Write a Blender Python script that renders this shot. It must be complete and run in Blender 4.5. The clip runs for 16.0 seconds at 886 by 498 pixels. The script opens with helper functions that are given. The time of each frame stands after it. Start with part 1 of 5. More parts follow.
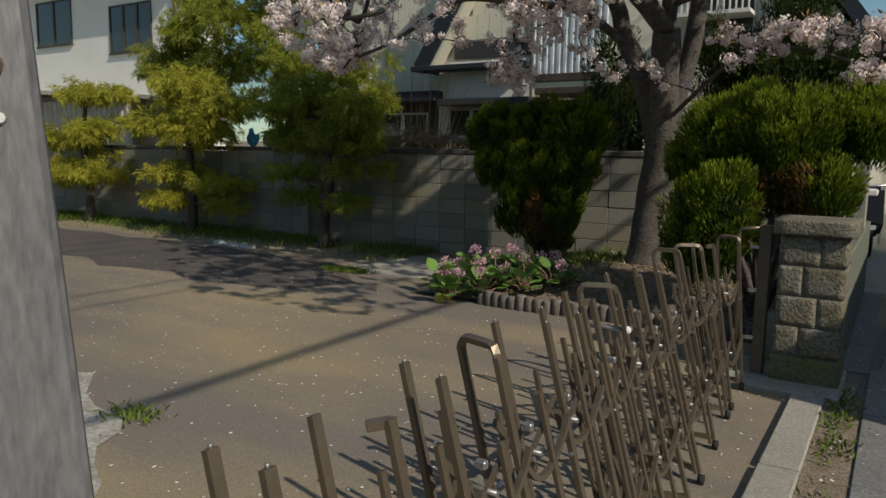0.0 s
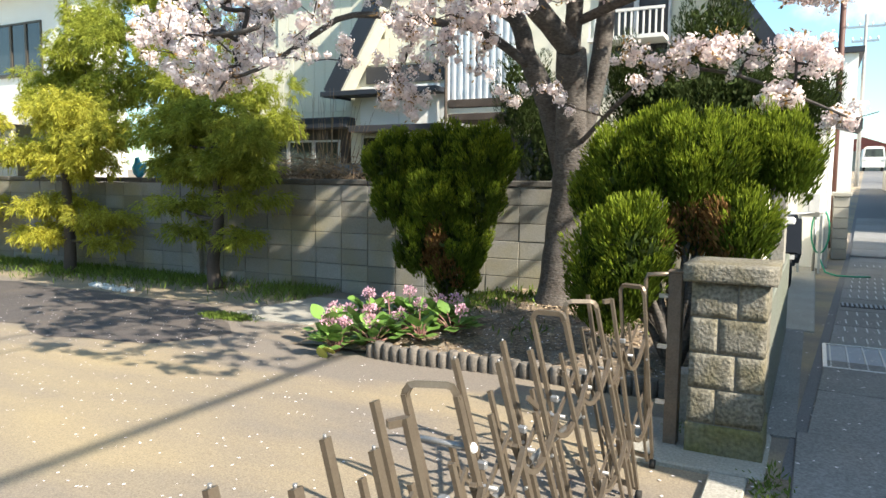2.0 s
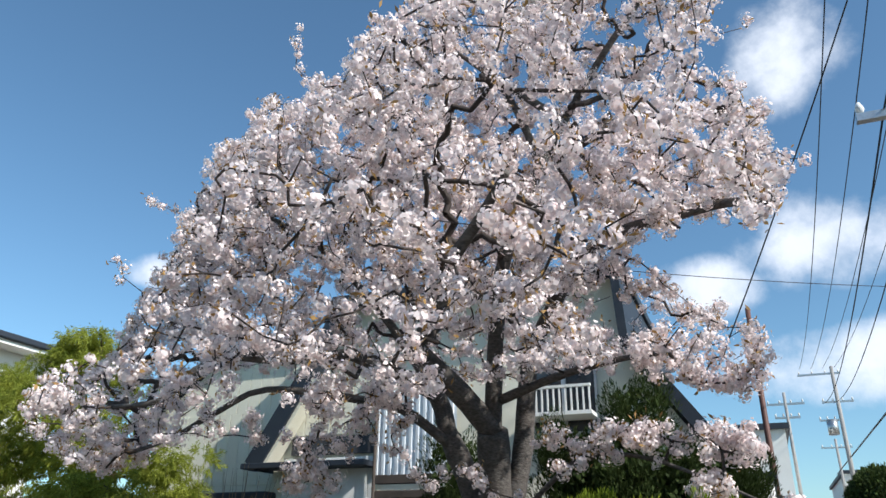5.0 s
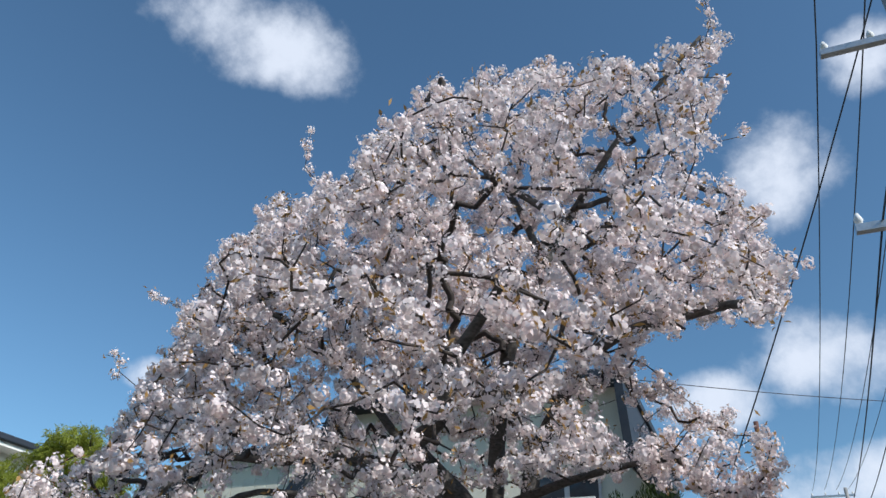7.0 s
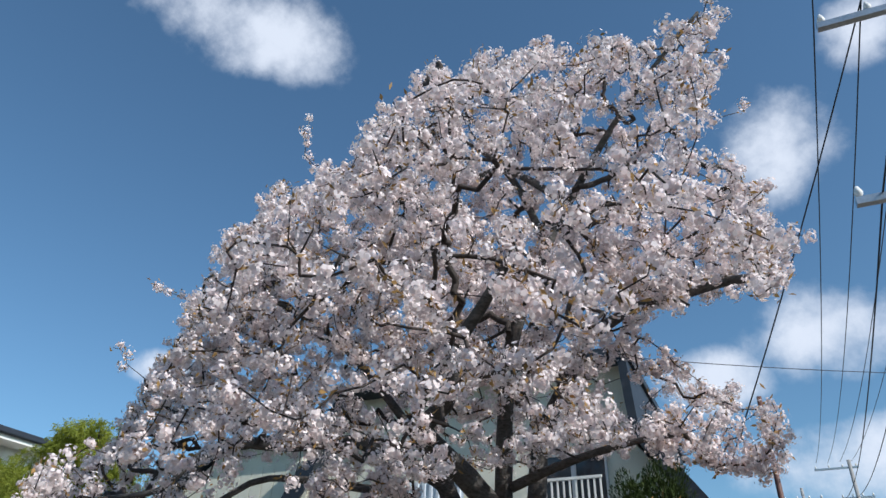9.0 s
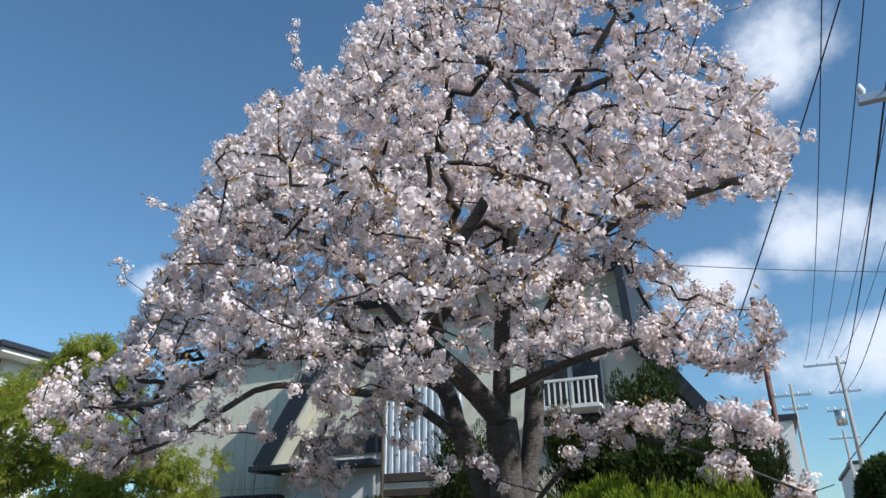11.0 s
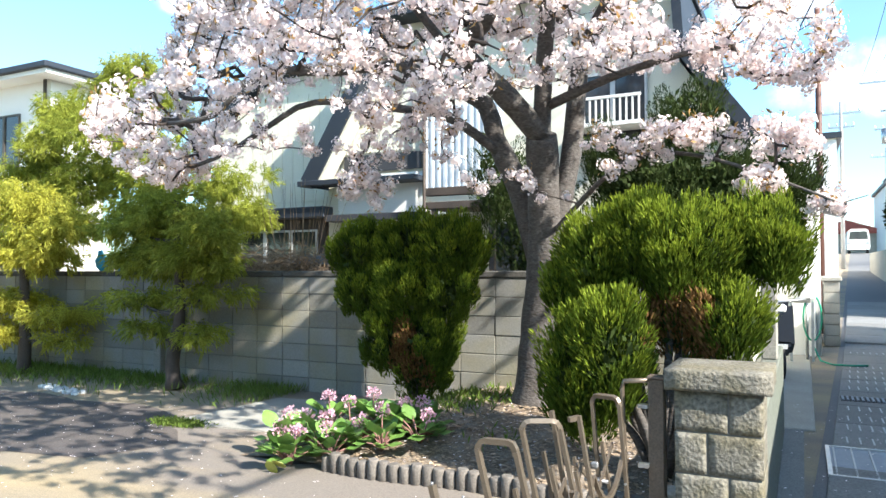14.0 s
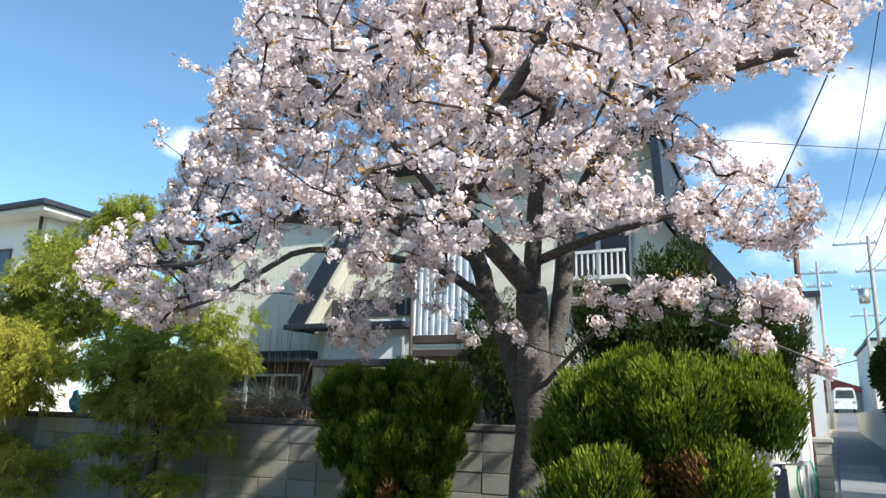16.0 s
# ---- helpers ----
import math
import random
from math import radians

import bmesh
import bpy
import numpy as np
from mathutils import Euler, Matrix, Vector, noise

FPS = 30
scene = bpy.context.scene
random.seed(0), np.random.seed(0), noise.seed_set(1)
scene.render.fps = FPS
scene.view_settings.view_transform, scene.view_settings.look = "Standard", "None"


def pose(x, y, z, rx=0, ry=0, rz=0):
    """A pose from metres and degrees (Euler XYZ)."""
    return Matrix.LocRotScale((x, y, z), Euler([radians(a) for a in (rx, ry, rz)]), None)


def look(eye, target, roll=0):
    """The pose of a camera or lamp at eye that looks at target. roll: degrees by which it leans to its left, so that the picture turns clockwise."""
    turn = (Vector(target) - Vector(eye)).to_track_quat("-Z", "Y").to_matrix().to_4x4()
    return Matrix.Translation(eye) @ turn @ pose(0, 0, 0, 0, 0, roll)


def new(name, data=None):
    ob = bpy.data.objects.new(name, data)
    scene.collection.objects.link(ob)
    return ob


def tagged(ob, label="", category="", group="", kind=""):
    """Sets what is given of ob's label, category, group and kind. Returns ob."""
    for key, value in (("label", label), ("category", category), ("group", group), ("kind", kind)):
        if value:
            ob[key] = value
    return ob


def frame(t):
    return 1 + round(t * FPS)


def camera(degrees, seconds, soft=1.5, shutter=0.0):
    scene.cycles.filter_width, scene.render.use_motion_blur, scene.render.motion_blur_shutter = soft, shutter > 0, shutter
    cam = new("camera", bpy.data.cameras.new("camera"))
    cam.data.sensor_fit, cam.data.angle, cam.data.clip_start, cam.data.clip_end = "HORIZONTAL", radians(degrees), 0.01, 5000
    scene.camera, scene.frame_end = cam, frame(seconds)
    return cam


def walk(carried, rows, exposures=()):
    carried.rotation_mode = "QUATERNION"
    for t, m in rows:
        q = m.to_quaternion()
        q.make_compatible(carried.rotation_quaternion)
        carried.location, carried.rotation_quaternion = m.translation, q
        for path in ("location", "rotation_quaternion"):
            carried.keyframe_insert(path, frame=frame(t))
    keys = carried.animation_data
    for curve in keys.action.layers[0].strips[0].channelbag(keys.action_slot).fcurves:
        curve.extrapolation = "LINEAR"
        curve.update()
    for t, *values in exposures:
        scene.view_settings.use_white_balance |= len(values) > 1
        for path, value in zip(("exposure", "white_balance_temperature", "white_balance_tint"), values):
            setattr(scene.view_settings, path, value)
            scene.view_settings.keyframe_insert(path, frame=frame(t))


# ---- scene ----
cam = camera(63.4, 16.0)
PATH = [
    (0, (0.146, -0.824, 1.397), (-0.917, 0.849, 1.136), 1.0),
    (0.5, (0.142, -0.797, 1.389), (-0.859, 0.908, 1.087), 1.0),
    (1, (0.171, -0.549, 1.368), (-0.82, 1.154, 1.026), 0.7),
    (1.5, (0.208, -0.236, 1.439), (-0.754, 1.501, 1.204), 0.8),
    (2, (0.097, 0.048, 1.452), (-0.817, 1.817, 1.266), 0.6),
    (2.5, (0.082, 0.272, 1.468), (-0.862, 2.026, 1.294), -0.3),
    (3, (0.14, 0.476, 1.497), (-0.834, 2.216, 1.357), 0.6),
    (3.5, (0.124, 0.493, 1.5), (-0.805, 2.263, 1.45), -0.2),
    (4, (0.106, 0.508, 1.544), (-0.736, 2.291, 1.878), 0.1),
    (4.5, (0.139, 0.479, 1.598), (-0.639, 2.218, 2.207), 0.5),
    (5, (0.141, 0.473, 1.611), (-0.583, 2.159, 2.407), 0.9),
    (5.2, (0.15, 0.476, 1.616), (-0.555, 2.135, 2.483), 0.9),
    (7.3, (0.111, 0.522, 1.536), (-0.57, 2.074, 2.597), 2.3),
    (7.5, (0.106, 0.511, 1.53), (-0.578, 2.063, 2.59), 2.0),
    (8, (0.099, 0.501, 1.524), (-0.601, 2.056, 2.569), 1.2),
    (10.5, (0.095, 0.525, 1.537), (-0.582, 2.173, 2.446), -0.6),
    (11, (0.093, 0.54, 1.534), (-0.634, 2.222, 2.336), -0.6),
    (11.5, (0.083, 0.55, 1.539), (-0.685, 2.237, 2.288), -0.5),
    (12, (0.081, 0.547, 1.523), (-0.709, 2.25, 2.213), -1.0),
    (12.5, (0.084, 0.536, 1.497), (-0.757, 2.31, 1.878), -1.2),
    (13, (0.083, 0.569, 1.501), (-0.82, 2.352, 1.585), -1.3),
    (13.5, (0.084, 0.545, 1.5), (-0.82, 2.328, 1.564), -0.7),
    (14, (0.081, 0.539, 1.498), (-0.816, 2.326, 1.553), -0.1),
    (14.5, (0.075, 0.544, 1.495), (-0.824, 2.329, 1.547), 0.4),
    (15, (0.057, 0.599, 1.501), (-0.846, 2.382, 1.579), 0.7),
    (15.5, (0.036, 0.544, 1.533), (-0.818, 2.301, 1.961), 0.8),
    (16, (0.046, 0.504, 1.537), (-0.795, 2.261, 1.993), 1.5),
]
EXPOSURES = [(0, -0.6, 7100, 10), (0.5, 0.4, 7300, 10), (1, 0.75, 7300, 10), (1.5, 1.0, 7000, 10), (2.5, 1.45, 6900, 10), (3.5, 1.65, 6700, 10), (4.0, 1.4, 6800, 10), (4.5, 0.7, 6500, 10), (5, 0.25, 6100, 10), (7.5, -0.1, 5900, 10), (10.5, -0.1, 5900, 10), (11.5, 0.2, 5900, 10), (12.5, 0.35, 6000, 10), (13, 1.05, 6200, 10), (14, 1.55, 6300, 10), (15, 1.65, 6300, 10), (15.5, 1.25, 6550, 10), (16, 0.7, 6150, 10)]
walk(cam, [(t, look(eye, target, roll)) for t, eye, target, roll in PATH], EXPOSURES)

# ---- world, sun ----
SUN_TO = Vector((1.0, -0.30, 0.78)).normalized()
world = bpy.data.worlds.new("sky")
scene.world = world
world.use_nodes = True
wn, wl = world.node_tree.nodes, world.node_tree.links
wbg = wn["Background"]
sky = wn.new("ShaderNodeTexSky")
sky.sky_type, sky.sun_disc = "NISHITA", False
sky.sun_elevation = math.asin(SUN_TO.z)
sky.sun_rotation = math.atan2(SUN_TO.x, SUN_TO.y)
sky.air_density, sky.dust_density, sky.ozone_density = 1.0, 0.7, 2.6
tc = wn.new("ShaderNodeTexCoord")
norm = wn.new("ShaderNodeVectorMath"); norm.operation = "NORMALIZE"
wl.new(tc.outputs["Generated"], norm.inputs[0])


def wmath(op, a, b=None, clamp=False):
    n = wn.new("ShaderNodeMath"); n.operation = op; n.use_clamp = clamp
    for i, v in enumerate((a, b)):
        if v is None:
            continue
        if isinstance(v, (int, float)):
            n.inputs[i].default_value = v
        else:
            wl.new(v, n.inputs[i])
    return n.outputs[0]


def cloud_at(d, across, up):
    """A soft oval round the direction d."""
    d = Vector(d).normalized()
    side = d.cross(Vector((0, 0, 1))).normalized()
    top = side.cross(d)
    total = None
    for axis, width in ((side, across), (top, up)):
        dot = wn.new("ShaderNodeVectorMath"); dot.operation = "DOT_PRODUCT"
        wl.new(norm.outputs[0], dot.inputs[0]); dot.inputs[1].default_value = axis
        q = wmath("DIVIDE", dot.outputs["Value"], width)
        q = wmath("MULTIPLY", q, q)
        total = q if total is None else wmath("ADD", total, q)
    front = wn.new("ShaderNodeVectorMath"); front.operation = "DOT_PRODUCT"
    wl.new(norm.outputs[0], front.inputs[0]); front.inputs[1].default_value = d
    return wmath("MULTIPLY", wmath("SUBTRACT", 1.0, total, True), wmath("GREATER_THAN", front.outputs["Value"], 0.0))


CLOUDS = [((0.12, 0.92, 0.37), 0.15, 0.085), ((-0.03, 0.94, 0.33), 0.10, 0.06), ((0.10, 0.815, 0.57), 0.10, 0.10), ((-0.676, 0.656, 0.336), 0.07, 0.035),
          ((-0.485, 0.504, 0.715), 0.18, 0.085), ((0.15, 0.95, 0.22), 0.25, 0.07), ((0.215, 0.725, 0.654), 0.07, 0.06)]
amount = None
for d, a, u in CLOUDS:
    c = cloud_at(d, a, u)
    amount = c if amount is None else wmath("MAXIMUM", amount, c)
puff = wn.new("ShaderNodeTexNoise")
puff.inputs["Scale"].default_value, puff.inputs["Detail"].default_value, puff.inputs["Roughness"].default_value = 11.0, 8.0, 0.6
wl.new(norm.outputs[0], puff.inputs["Vector"])
lumpy = wmath("MULTIPLY", wmath("SUBTRACT", puff.outputs["Fac"], 0.5), 3.6)
dens = wmath("SUBTRACT", wmath("ADD", wmath("MULTIPLY", amount, 2.6), lumpy), 0.95)
soft_edge = wn.new("ShaderNodeMapRange"); soft_edge.interpolation_type = "SMOOTHSTEP"
wl.new(dens, soft_edge.inputs["Value"])
soft_edge.inputs["From Min"].default_value, soft_edge.inputs["From Max"].default_value = 0.0, 1.9
soft_edge.inputs["To Max"].default_value = 0.92
mixc = wn.new("ShaderNodeMix"); mixc.data_type = "RGBA"
wl.new(soft_edge.outputs[0], mixc.inputs["Factor"])
air = wn.new("ShaderNodeVectorMath"); air.operation = "MULTIPLY"
wl.new(sky.outputs[0], air.inputs[0]); air.inputs[1].default_value = (0.94, 1.13, 1.09)
wl.new(air.outputs[0], mixc.inputs["A"])
mixc.inputs["B"].default_value = (7.6, 7.8, 8.2, 1)
wl.new(mixc.outputs["Result"], wbg.inputs["Color"])
wbg.inputs["Strength"].default_value = 0.12
sun = new("sun", bpy.data.lights.new("sun", "SUN"))
sun.data.energy, sun.data.angle, sun.data.color = 5.0, radians(0.6), (1.0, 0.94, 0.84)
sun.matrix_world = look(SUN_TO * 30, (0, 0, 0))

# ---- materials ----


def material(name, base, rough=0.8, vary=0.25, scale=6.0, fine=60.0, bump=0.2, metal=0.0, tint=None, stain=0.35,
             piece=0.0, island=0.0, leaf=0.0, spec=0.4, stretch=(1, 1, 1), even=False):
    """A surface with broad stains (tint) and fine grain, in object space; piece / island vary it from piece to piece."""
    m = bpy.data.materials.new(name)
    m.use_nodes = True
    n, l = m.node_tree.nodes, m.node_tree.links
    bsdf = n["Principled BSDF"]
    bsdf.inputs["Roughness"].default_value, bsdf.inputs["Metallic"].default_value = rough, metal
    bsdf.inputs["Specular IOR Level"].default_value = spec
    geo = n.new("ShaderNodeNewGeometry")
    mapping = n.new("ShaderNodeMapping"); mapping.inputs["Scale"].default_value = stretch
    l.new(geo.outputs["Position"], mapping.inputs["Vector"])
    broad, grain = n.new("ShaderNodeTexNoise"), n.new("ShaderNodeTexNoise")
    for node, s in ((broad, scale), (grain, fine)):
        node.inputs["Scale"].default_value, node.inputs["Detail"].default_value = s, 5.0
        l.new(geo.outputs["Position"] if even and node is grain else mapping.outputs[0], node.inputs["Vector"])
    ramp = n.new("ShaderNodeMapRange")
    ramp.inputs["From Min"].default_value, ramp.inputs["From Max"].default_value = 0.42, 0.68
    ramp.inputs["To Max"].default_value = stain
    l.new(broad.outputs["Fac"], ramp.inputs["Value"])
    mix = n.new("ShaderNodeMix"); mix.data_type = "RGBA"
    l.new(ramp.outputs[0], mix.inputs["Factor"])
    mix.inputs["A"].default_value = (*base, 1)
    mix.inputs["B"].default_value = (*(tint or [c * 0.6 for c in base]), 1)
    val = n.new("ShaderNodeMapRange")
    val.inputs["From Min"].default_value, val.inputs["From Max"].default_value = 0.3, 0.7
    val.inputs["To Min"].default_value, val.inputs["To Max"].default_value = 1 - vary, 1 + vary
    l.new(grain.outputs["Fac"], val.inputs["Value"])
    level = val.outputs[0]
    for k, source in ((piece, "object"), (island, "island")):
        if k:
            r = n.new("ShaderNodeMapRange")
            r.inputs["To Min"].default_value, r.inputs["To Max"].default_value = 1 - k, 1 + k
            l.new(n.new("ShaderNodeObjectInfo").outputs["Random"] if source == "object" else geo.outputs["Random Per Island"], r.inputs["Value"])
            mul = n.new("ShaderNodeMath"); mul.operation = "MULTIPLY"
            l.new(level, mul.inputs[0]); l.new(r.outputs[0], mul.inputs[1])
            level = mul.outputs[0]
    scaled = n.new("ShaderNodeVectorMath"); scaled.operation = "SCALE"
    l.new(mix.outputs["Result"], scaled.inputs[0]); l.new(level, scaled.inputs["Scale"])
    l.new(scaled.outputs[0], bsdf.inputs["Base Color"])
    if bump:
        b = n.new("ShaderNodeBump")
        b.inputs["Strength"].default_value, b.inputs["Distance"].default_value = bump, 0.01
        l.new(grain.outputs["Fac"], b.inputs["Height"])
        l.new(b.outputs[0], bsdf.inputs["Normal"])
    if leaf:
        t = n.new("ShaderNodeBsdfTranslucent"); l.new(scaled.outputs[0], t.inputs["Color"])
        ms = n.new("ShaderNodeMixShader"); ms.inputs[0].default_value = leaf
        l.new(bsdf.outputs[0], ms.inputs[1]); l.new(t.outputs[0], ms.inputs[2])
        l.new(ms.outputs[0], n["Material Output"].inputs["Surface"])
    return m


def glass(name, colour=(0.03, 0.035, 0.04)):
    return material(name, colour, rough=0.06, vary=0.05, bump=0.0, spec=0.8)


M = {
    "asphalt": material("worn asphalt", (0.195, 0.168, 0.142), 0.9, 0.22, 0.75, 110, 0.3, tint=(0.37, 0.29, 0.165), stain=0.8, stretch=(0.45, 1.3, 1), even=True),
    "road": material("road asphalt", (0.135, 0.135, 0.14), 0.85, 0.3, 1.2, 80, 0.35, tint=(0.15, 0.15, 0.15)),
    "concrete": material("old concrete", (0.33, 0.315, 0.275), 0.9, 0.22, 2.5, 70, 0.4, tint=(0.22, 0.21, 0.185), piece=0.08),
    "block": material("wall block", (0.25, 0.245, 0.225), 0.92, 0.16, 1.6, 80, 0.35, tint=(0.25, 0.22, 0.12), stain=0.7, piece=0.2),
    "joint": material("mortar", (0.19, 0.185, 0.17), 0.95, 0.2, 5, 70, 0.3),
    "stone": material("split face block", (0.185, 0.172, 0.14), 0.95, 0.5, 7, 60, 0.9, tint=(0.14, 0.12, 0.065), stain=0.75, piece=0.07),
    "moss": material("mossy stone", (0.16, 0.15, 0.09), 0.95, 0.35, 7, 45, 0.9, tint=(0.14, 0.13, 0.04), stain=0.8),
    "soil": material("soil", (0.20, 0.152, 0.108), 0.95, 0.5, 9, 90, 0.8, tint=(0.25, 0.22, 0.18), stain=0.8),
    "stake": material("edging log concrete", (0.155, 0.138, 0.12), 0.9, 0.25, 12, 60, 0.5, piece=0.2),
    "gate": material("bronze gate paint", (0.185, 0.15, 0.112), 0.38, 0.1, 20, 200, 0.03, metal=0.55, tint=(0.13, 0.10, 0.075)),
    "gate_dark": material("dark bronze gate", (0.15, 0.115, 0.088), 0.5, 0.2, 12, 120, 0.1, metal=0.3),
    "steel": material("galvanised steel", (0.52, 0.53, 0.54), 0.35, 0.15, 25, 200, 0.05, metal=0.85),
    "steel_dull": material("dull steel fittings", (0.30, 0.30, 0.30), 0.45, 0.15, 25, 200, 0.05, metal=0.6),
    "post_grey": material("weathered grey steel post", (0.17, 0.17, 0.18), 0.55, 0.25, 30, 260, 0.12, metal=0.2, tint=(0.25, 0.25, 0.26), stretch=(1, 1, 0.25)),
    "brass": material("tarnished screw", (0.50, 0.40, 0.30), 0.35, 0.2, 90, 300, 0.05, metal=0.9),
    "bark": material("cherry bark", (0.108, 0.097, 0.088), 0.9, 0.4, 9, 34, 0.9, tint=(0.075, 0.063, 0.055), stain=0.8, stretch=(1, 1, 2.2)),
    "twig": material("cherry twig bark", (0.055, 0.042, 0.036), 0.85, 0.3, 12, 60, 0.3),
    "blossom": material("cherry blossom", (0.93, 0.83, 0.81), 0.7, 0.05, 3, 60, 0.0, tint=(0.90, 0.79, 0.80), island=0.16, leaf=0.32, spec=0.2),
    "bronze_leaf": material("young cherry leaf", (0.42, 0.25, 0.085), 0.5, 0.2, 6, 60, 0.0, island=0.3, leaf=0.35),
    "cypress": material("golden cypress foliage", (0.47, 0.45, 0.07), 0.7, 0.2, 2.2, 30, 0.0, tint=(0.32, 0.34, 0.06), stain=0.8, island=0.3, leaf=0.5, spec=0.12),
    "cypress_green": material("green cypress foliage", (0.34, 0.37, 0.06), 0.7, 0.2, 2, 30, 0.0, tint=(0.23, 0.27, 0.045), stain=0.8, island=0.3, leaf=0.5, spec=0.12),
    "thuja": material("thuja foliage", (0.085, 0.128, 0.014), 0.65, 0.2, 3, 40, 0.0, tint=(0.05, 0.08, 0.011), stain=0.6, island=0.3, leaf=0.3, spec=0.12),
    "thuja_tip": material("fresh thuja tips", (0.20, 0.26, 0.024), 0.65, 0.2, 3, 40, 0.0, tint=(0.16, 0.21, 0.022), stain=0.6, island=0.25, leaf=0.35, spec=0.12),
    "thuja_brown": material("dry thuja foliage", (0.19, 0.105, 0.04), 0.8, 0.2, 3, 40, 0.0, island=0.35, leaf=0.2, spec=0.12),
    # also the thujas' inner fill, where its dark tone stands for shade
    "dark_leaf": material("dark conifer foliage and thuja shade fill", (0.04, 0.06, 0.016), 0.7, 0.2, 3, 40, 0.0, tint=(0.024, 0.038, 0.011), island=0.35, leaf=0.2, spec=0.12),
    "grass": material("grass", (0.14, 0.20, 0.04), 0.7, 0.2, 4, 40, 0.0, tint=(0.09, 0.13, 0.03), island=0.35, leaf=0.3, spec=0.12),
    "berg_leaf": material("bergenia leaf", (0.14, 0.26, 0.06), 0.4, 0.15, 9, 60, 0.1, tint=(0.16, 0.25, 0.06), island=0.3, leaf=0.2),
    "berg_yellow": material("yellowed bergenia leaf", (0.50, 0.50, 0.10), 0.45, 0.15, 9, 60, 0.1, leaf=0.2),
    "berg_pink": material("bergenia flower", (0.72, 0.44, 0.54), 0.6, 0.1, 9, 60, 0.0, island=0.25, leaf=0.3),
    "berg_stem": material("bergenia stem", (0.28, 0.14, 0.12), 0.6, 0.1, 9, 60, 0.0),
    "petal": material("fallen petal", (0.85, 0.77, 0.77), 0.7, 0.05, 9, 60, 0.0, island=0.1),
    "litter": material("leaf litter", (0.33, 0.25, 0.17), 0.9, 0.2, 9, 60, 0.0, tint=(0.12, 0.085, 0.06), island=0.5),
    "cream": material("cream siding", (0.74, 0.71, 0.58), 0.6, 0.04, 1.5, 40, 0.02, tint=(0.66, 0.63, 0.52), stain=0.4),
    "white": material("white plaster", (0.80, 0.79, 0.75), 0.7, 0.05, 1.2, 60, 0.05, tint=(0.68, 0.66, 0.62), stain=0.35),
    "pale": material("pale blue siding", (0.66, 0.70, 0.73), 0.6, 0.04, 1.5, 40, 0.02, tint=(0.58, 0.62, 0.66)),
    "slate": material("dark roof metal", (0.024, 0.03, 0.042), 0.55, 0.15, 3, 60, 0.05, tint=(0.035, 0.042, 0.05)),
    "fascia": material("dark fascia and shaded openings", (0.05, 0.05, 0.055), 0.6, 0.1, 4, 60, 0.02),
    "wood": material("brown timber", (0.075, 0.058, 0.047), 0.75, 0.2, 6, 60, 0.1),
    "frame": material("aluminium frame", (0.55, 0.55, 0.54), 0.4, 0.05, 9, 90, 0.0, metal=0.4),
    "frame_brown": material("bronze window frame", (0.09, 0.075, 0.06), 0.45, 0.05, 9, 90, 0.0, metal=0.3),
    "glass": glass("window glass"),
    "curtain": material("net curtain", (0.62, 0.62, 0.60), 0.9, 0.08, 30, 120, 0.1, stretch=(1, 1, 0.1)),
    "beige": material("lean-to panel", (0.50, 0.46, 0.37), 0.7, 0.06, 3, 60, 0.05),
    "car": material("silver car paint", (0.45, 0.50, 0.56), 0.25, 0.04, 5, 80, 0.0, metal=0.6),
    "black": material("black scooter plastic", (0.012, 0.012, 0.014), 0.3, 0.05, 8, 80, 0.0, spec=0.4),
    "rubber": material("rubber", (0.02, 0.02, 0.02), 0.8, 0.1, 8, 80, 0.1),
    "hose": material("green hose", (0.02, 0.33, 0.20), 0.45, 0.05, 8, 80, 0.0),
    "tarp": material("blue tarp", (0.05, 0.36, 0.55), 0.5, 0.1, 9, 60, 0.1),
    "dry": material("dry brown stems", (0.27, 0.185, 0.11), 0.85, 0.2, 6, 60, 0.0, island=0.35),
    "red_roof": material("red tile roof", (0.50, 0.13, 0.09), 0.7, 0.15, 3, 30, 0.1),
    "pole": material("concrete pole", (0.33, 0.32, 0.31), 0.85, 0.1, 3, 60, 0.1),
    "pole_brown": material("brown steel pole", (0.13, 0.06, 0.045), 0.6, 0.15, 3, 60, 0.1),
    "wire": material("cable sheath", (0.03, 0.03, 0.035), 0.7, 0.05, 3, 60, 0.0),
    "grate": material("grey grating", (0.25, 0.285, 0.33), 0.55, 0.15, 6, 80, 0.2, metal=0.3),
    "slot": material("bright slot edge", (0.55, 0.56, 0.55), 0.6, 0.1, 8, 80, 0.1),
    "cover": material("gutter cover concrete", (0.20, 0.20, 0.195), 0.85, 0.3, 3, 70, 0.4, tint=(0.13, 0.13, 0.13), piece=0.12),
    "tank": material("white tank", (0.72, 0.72, 0.70), 0.5, 0.05, 3, 60, 0.0),
}

# ---- mesh helpers ----


def mesh_from(name, bm, mat):
    me = bpy.data.meshes.new(name)
    bm.to_mesh(me)
    bm.free()
    me.materials.append(mat)
    return me


def part(name, bm, mat, parent, label=""):
    ob = new(name, mesh_from(name, bm, mat))
    ob.parent = parent
    return tagged(ob, label)


def thing(name, loc, label, category, group="", kind="", rz=0.0):
    ob = new(name)
    ob.matrix_basis = pose(*loc, 0, 0, rz)
    return tagged(ob, label, category, group, kind)


def single(name, bm, mat, loc, label, category, group="", kind=""):
    ob = new(name, mesh_from(name, bm, mat))
    ob.location = loc
    return tagged(ob, label, category, group, kind)


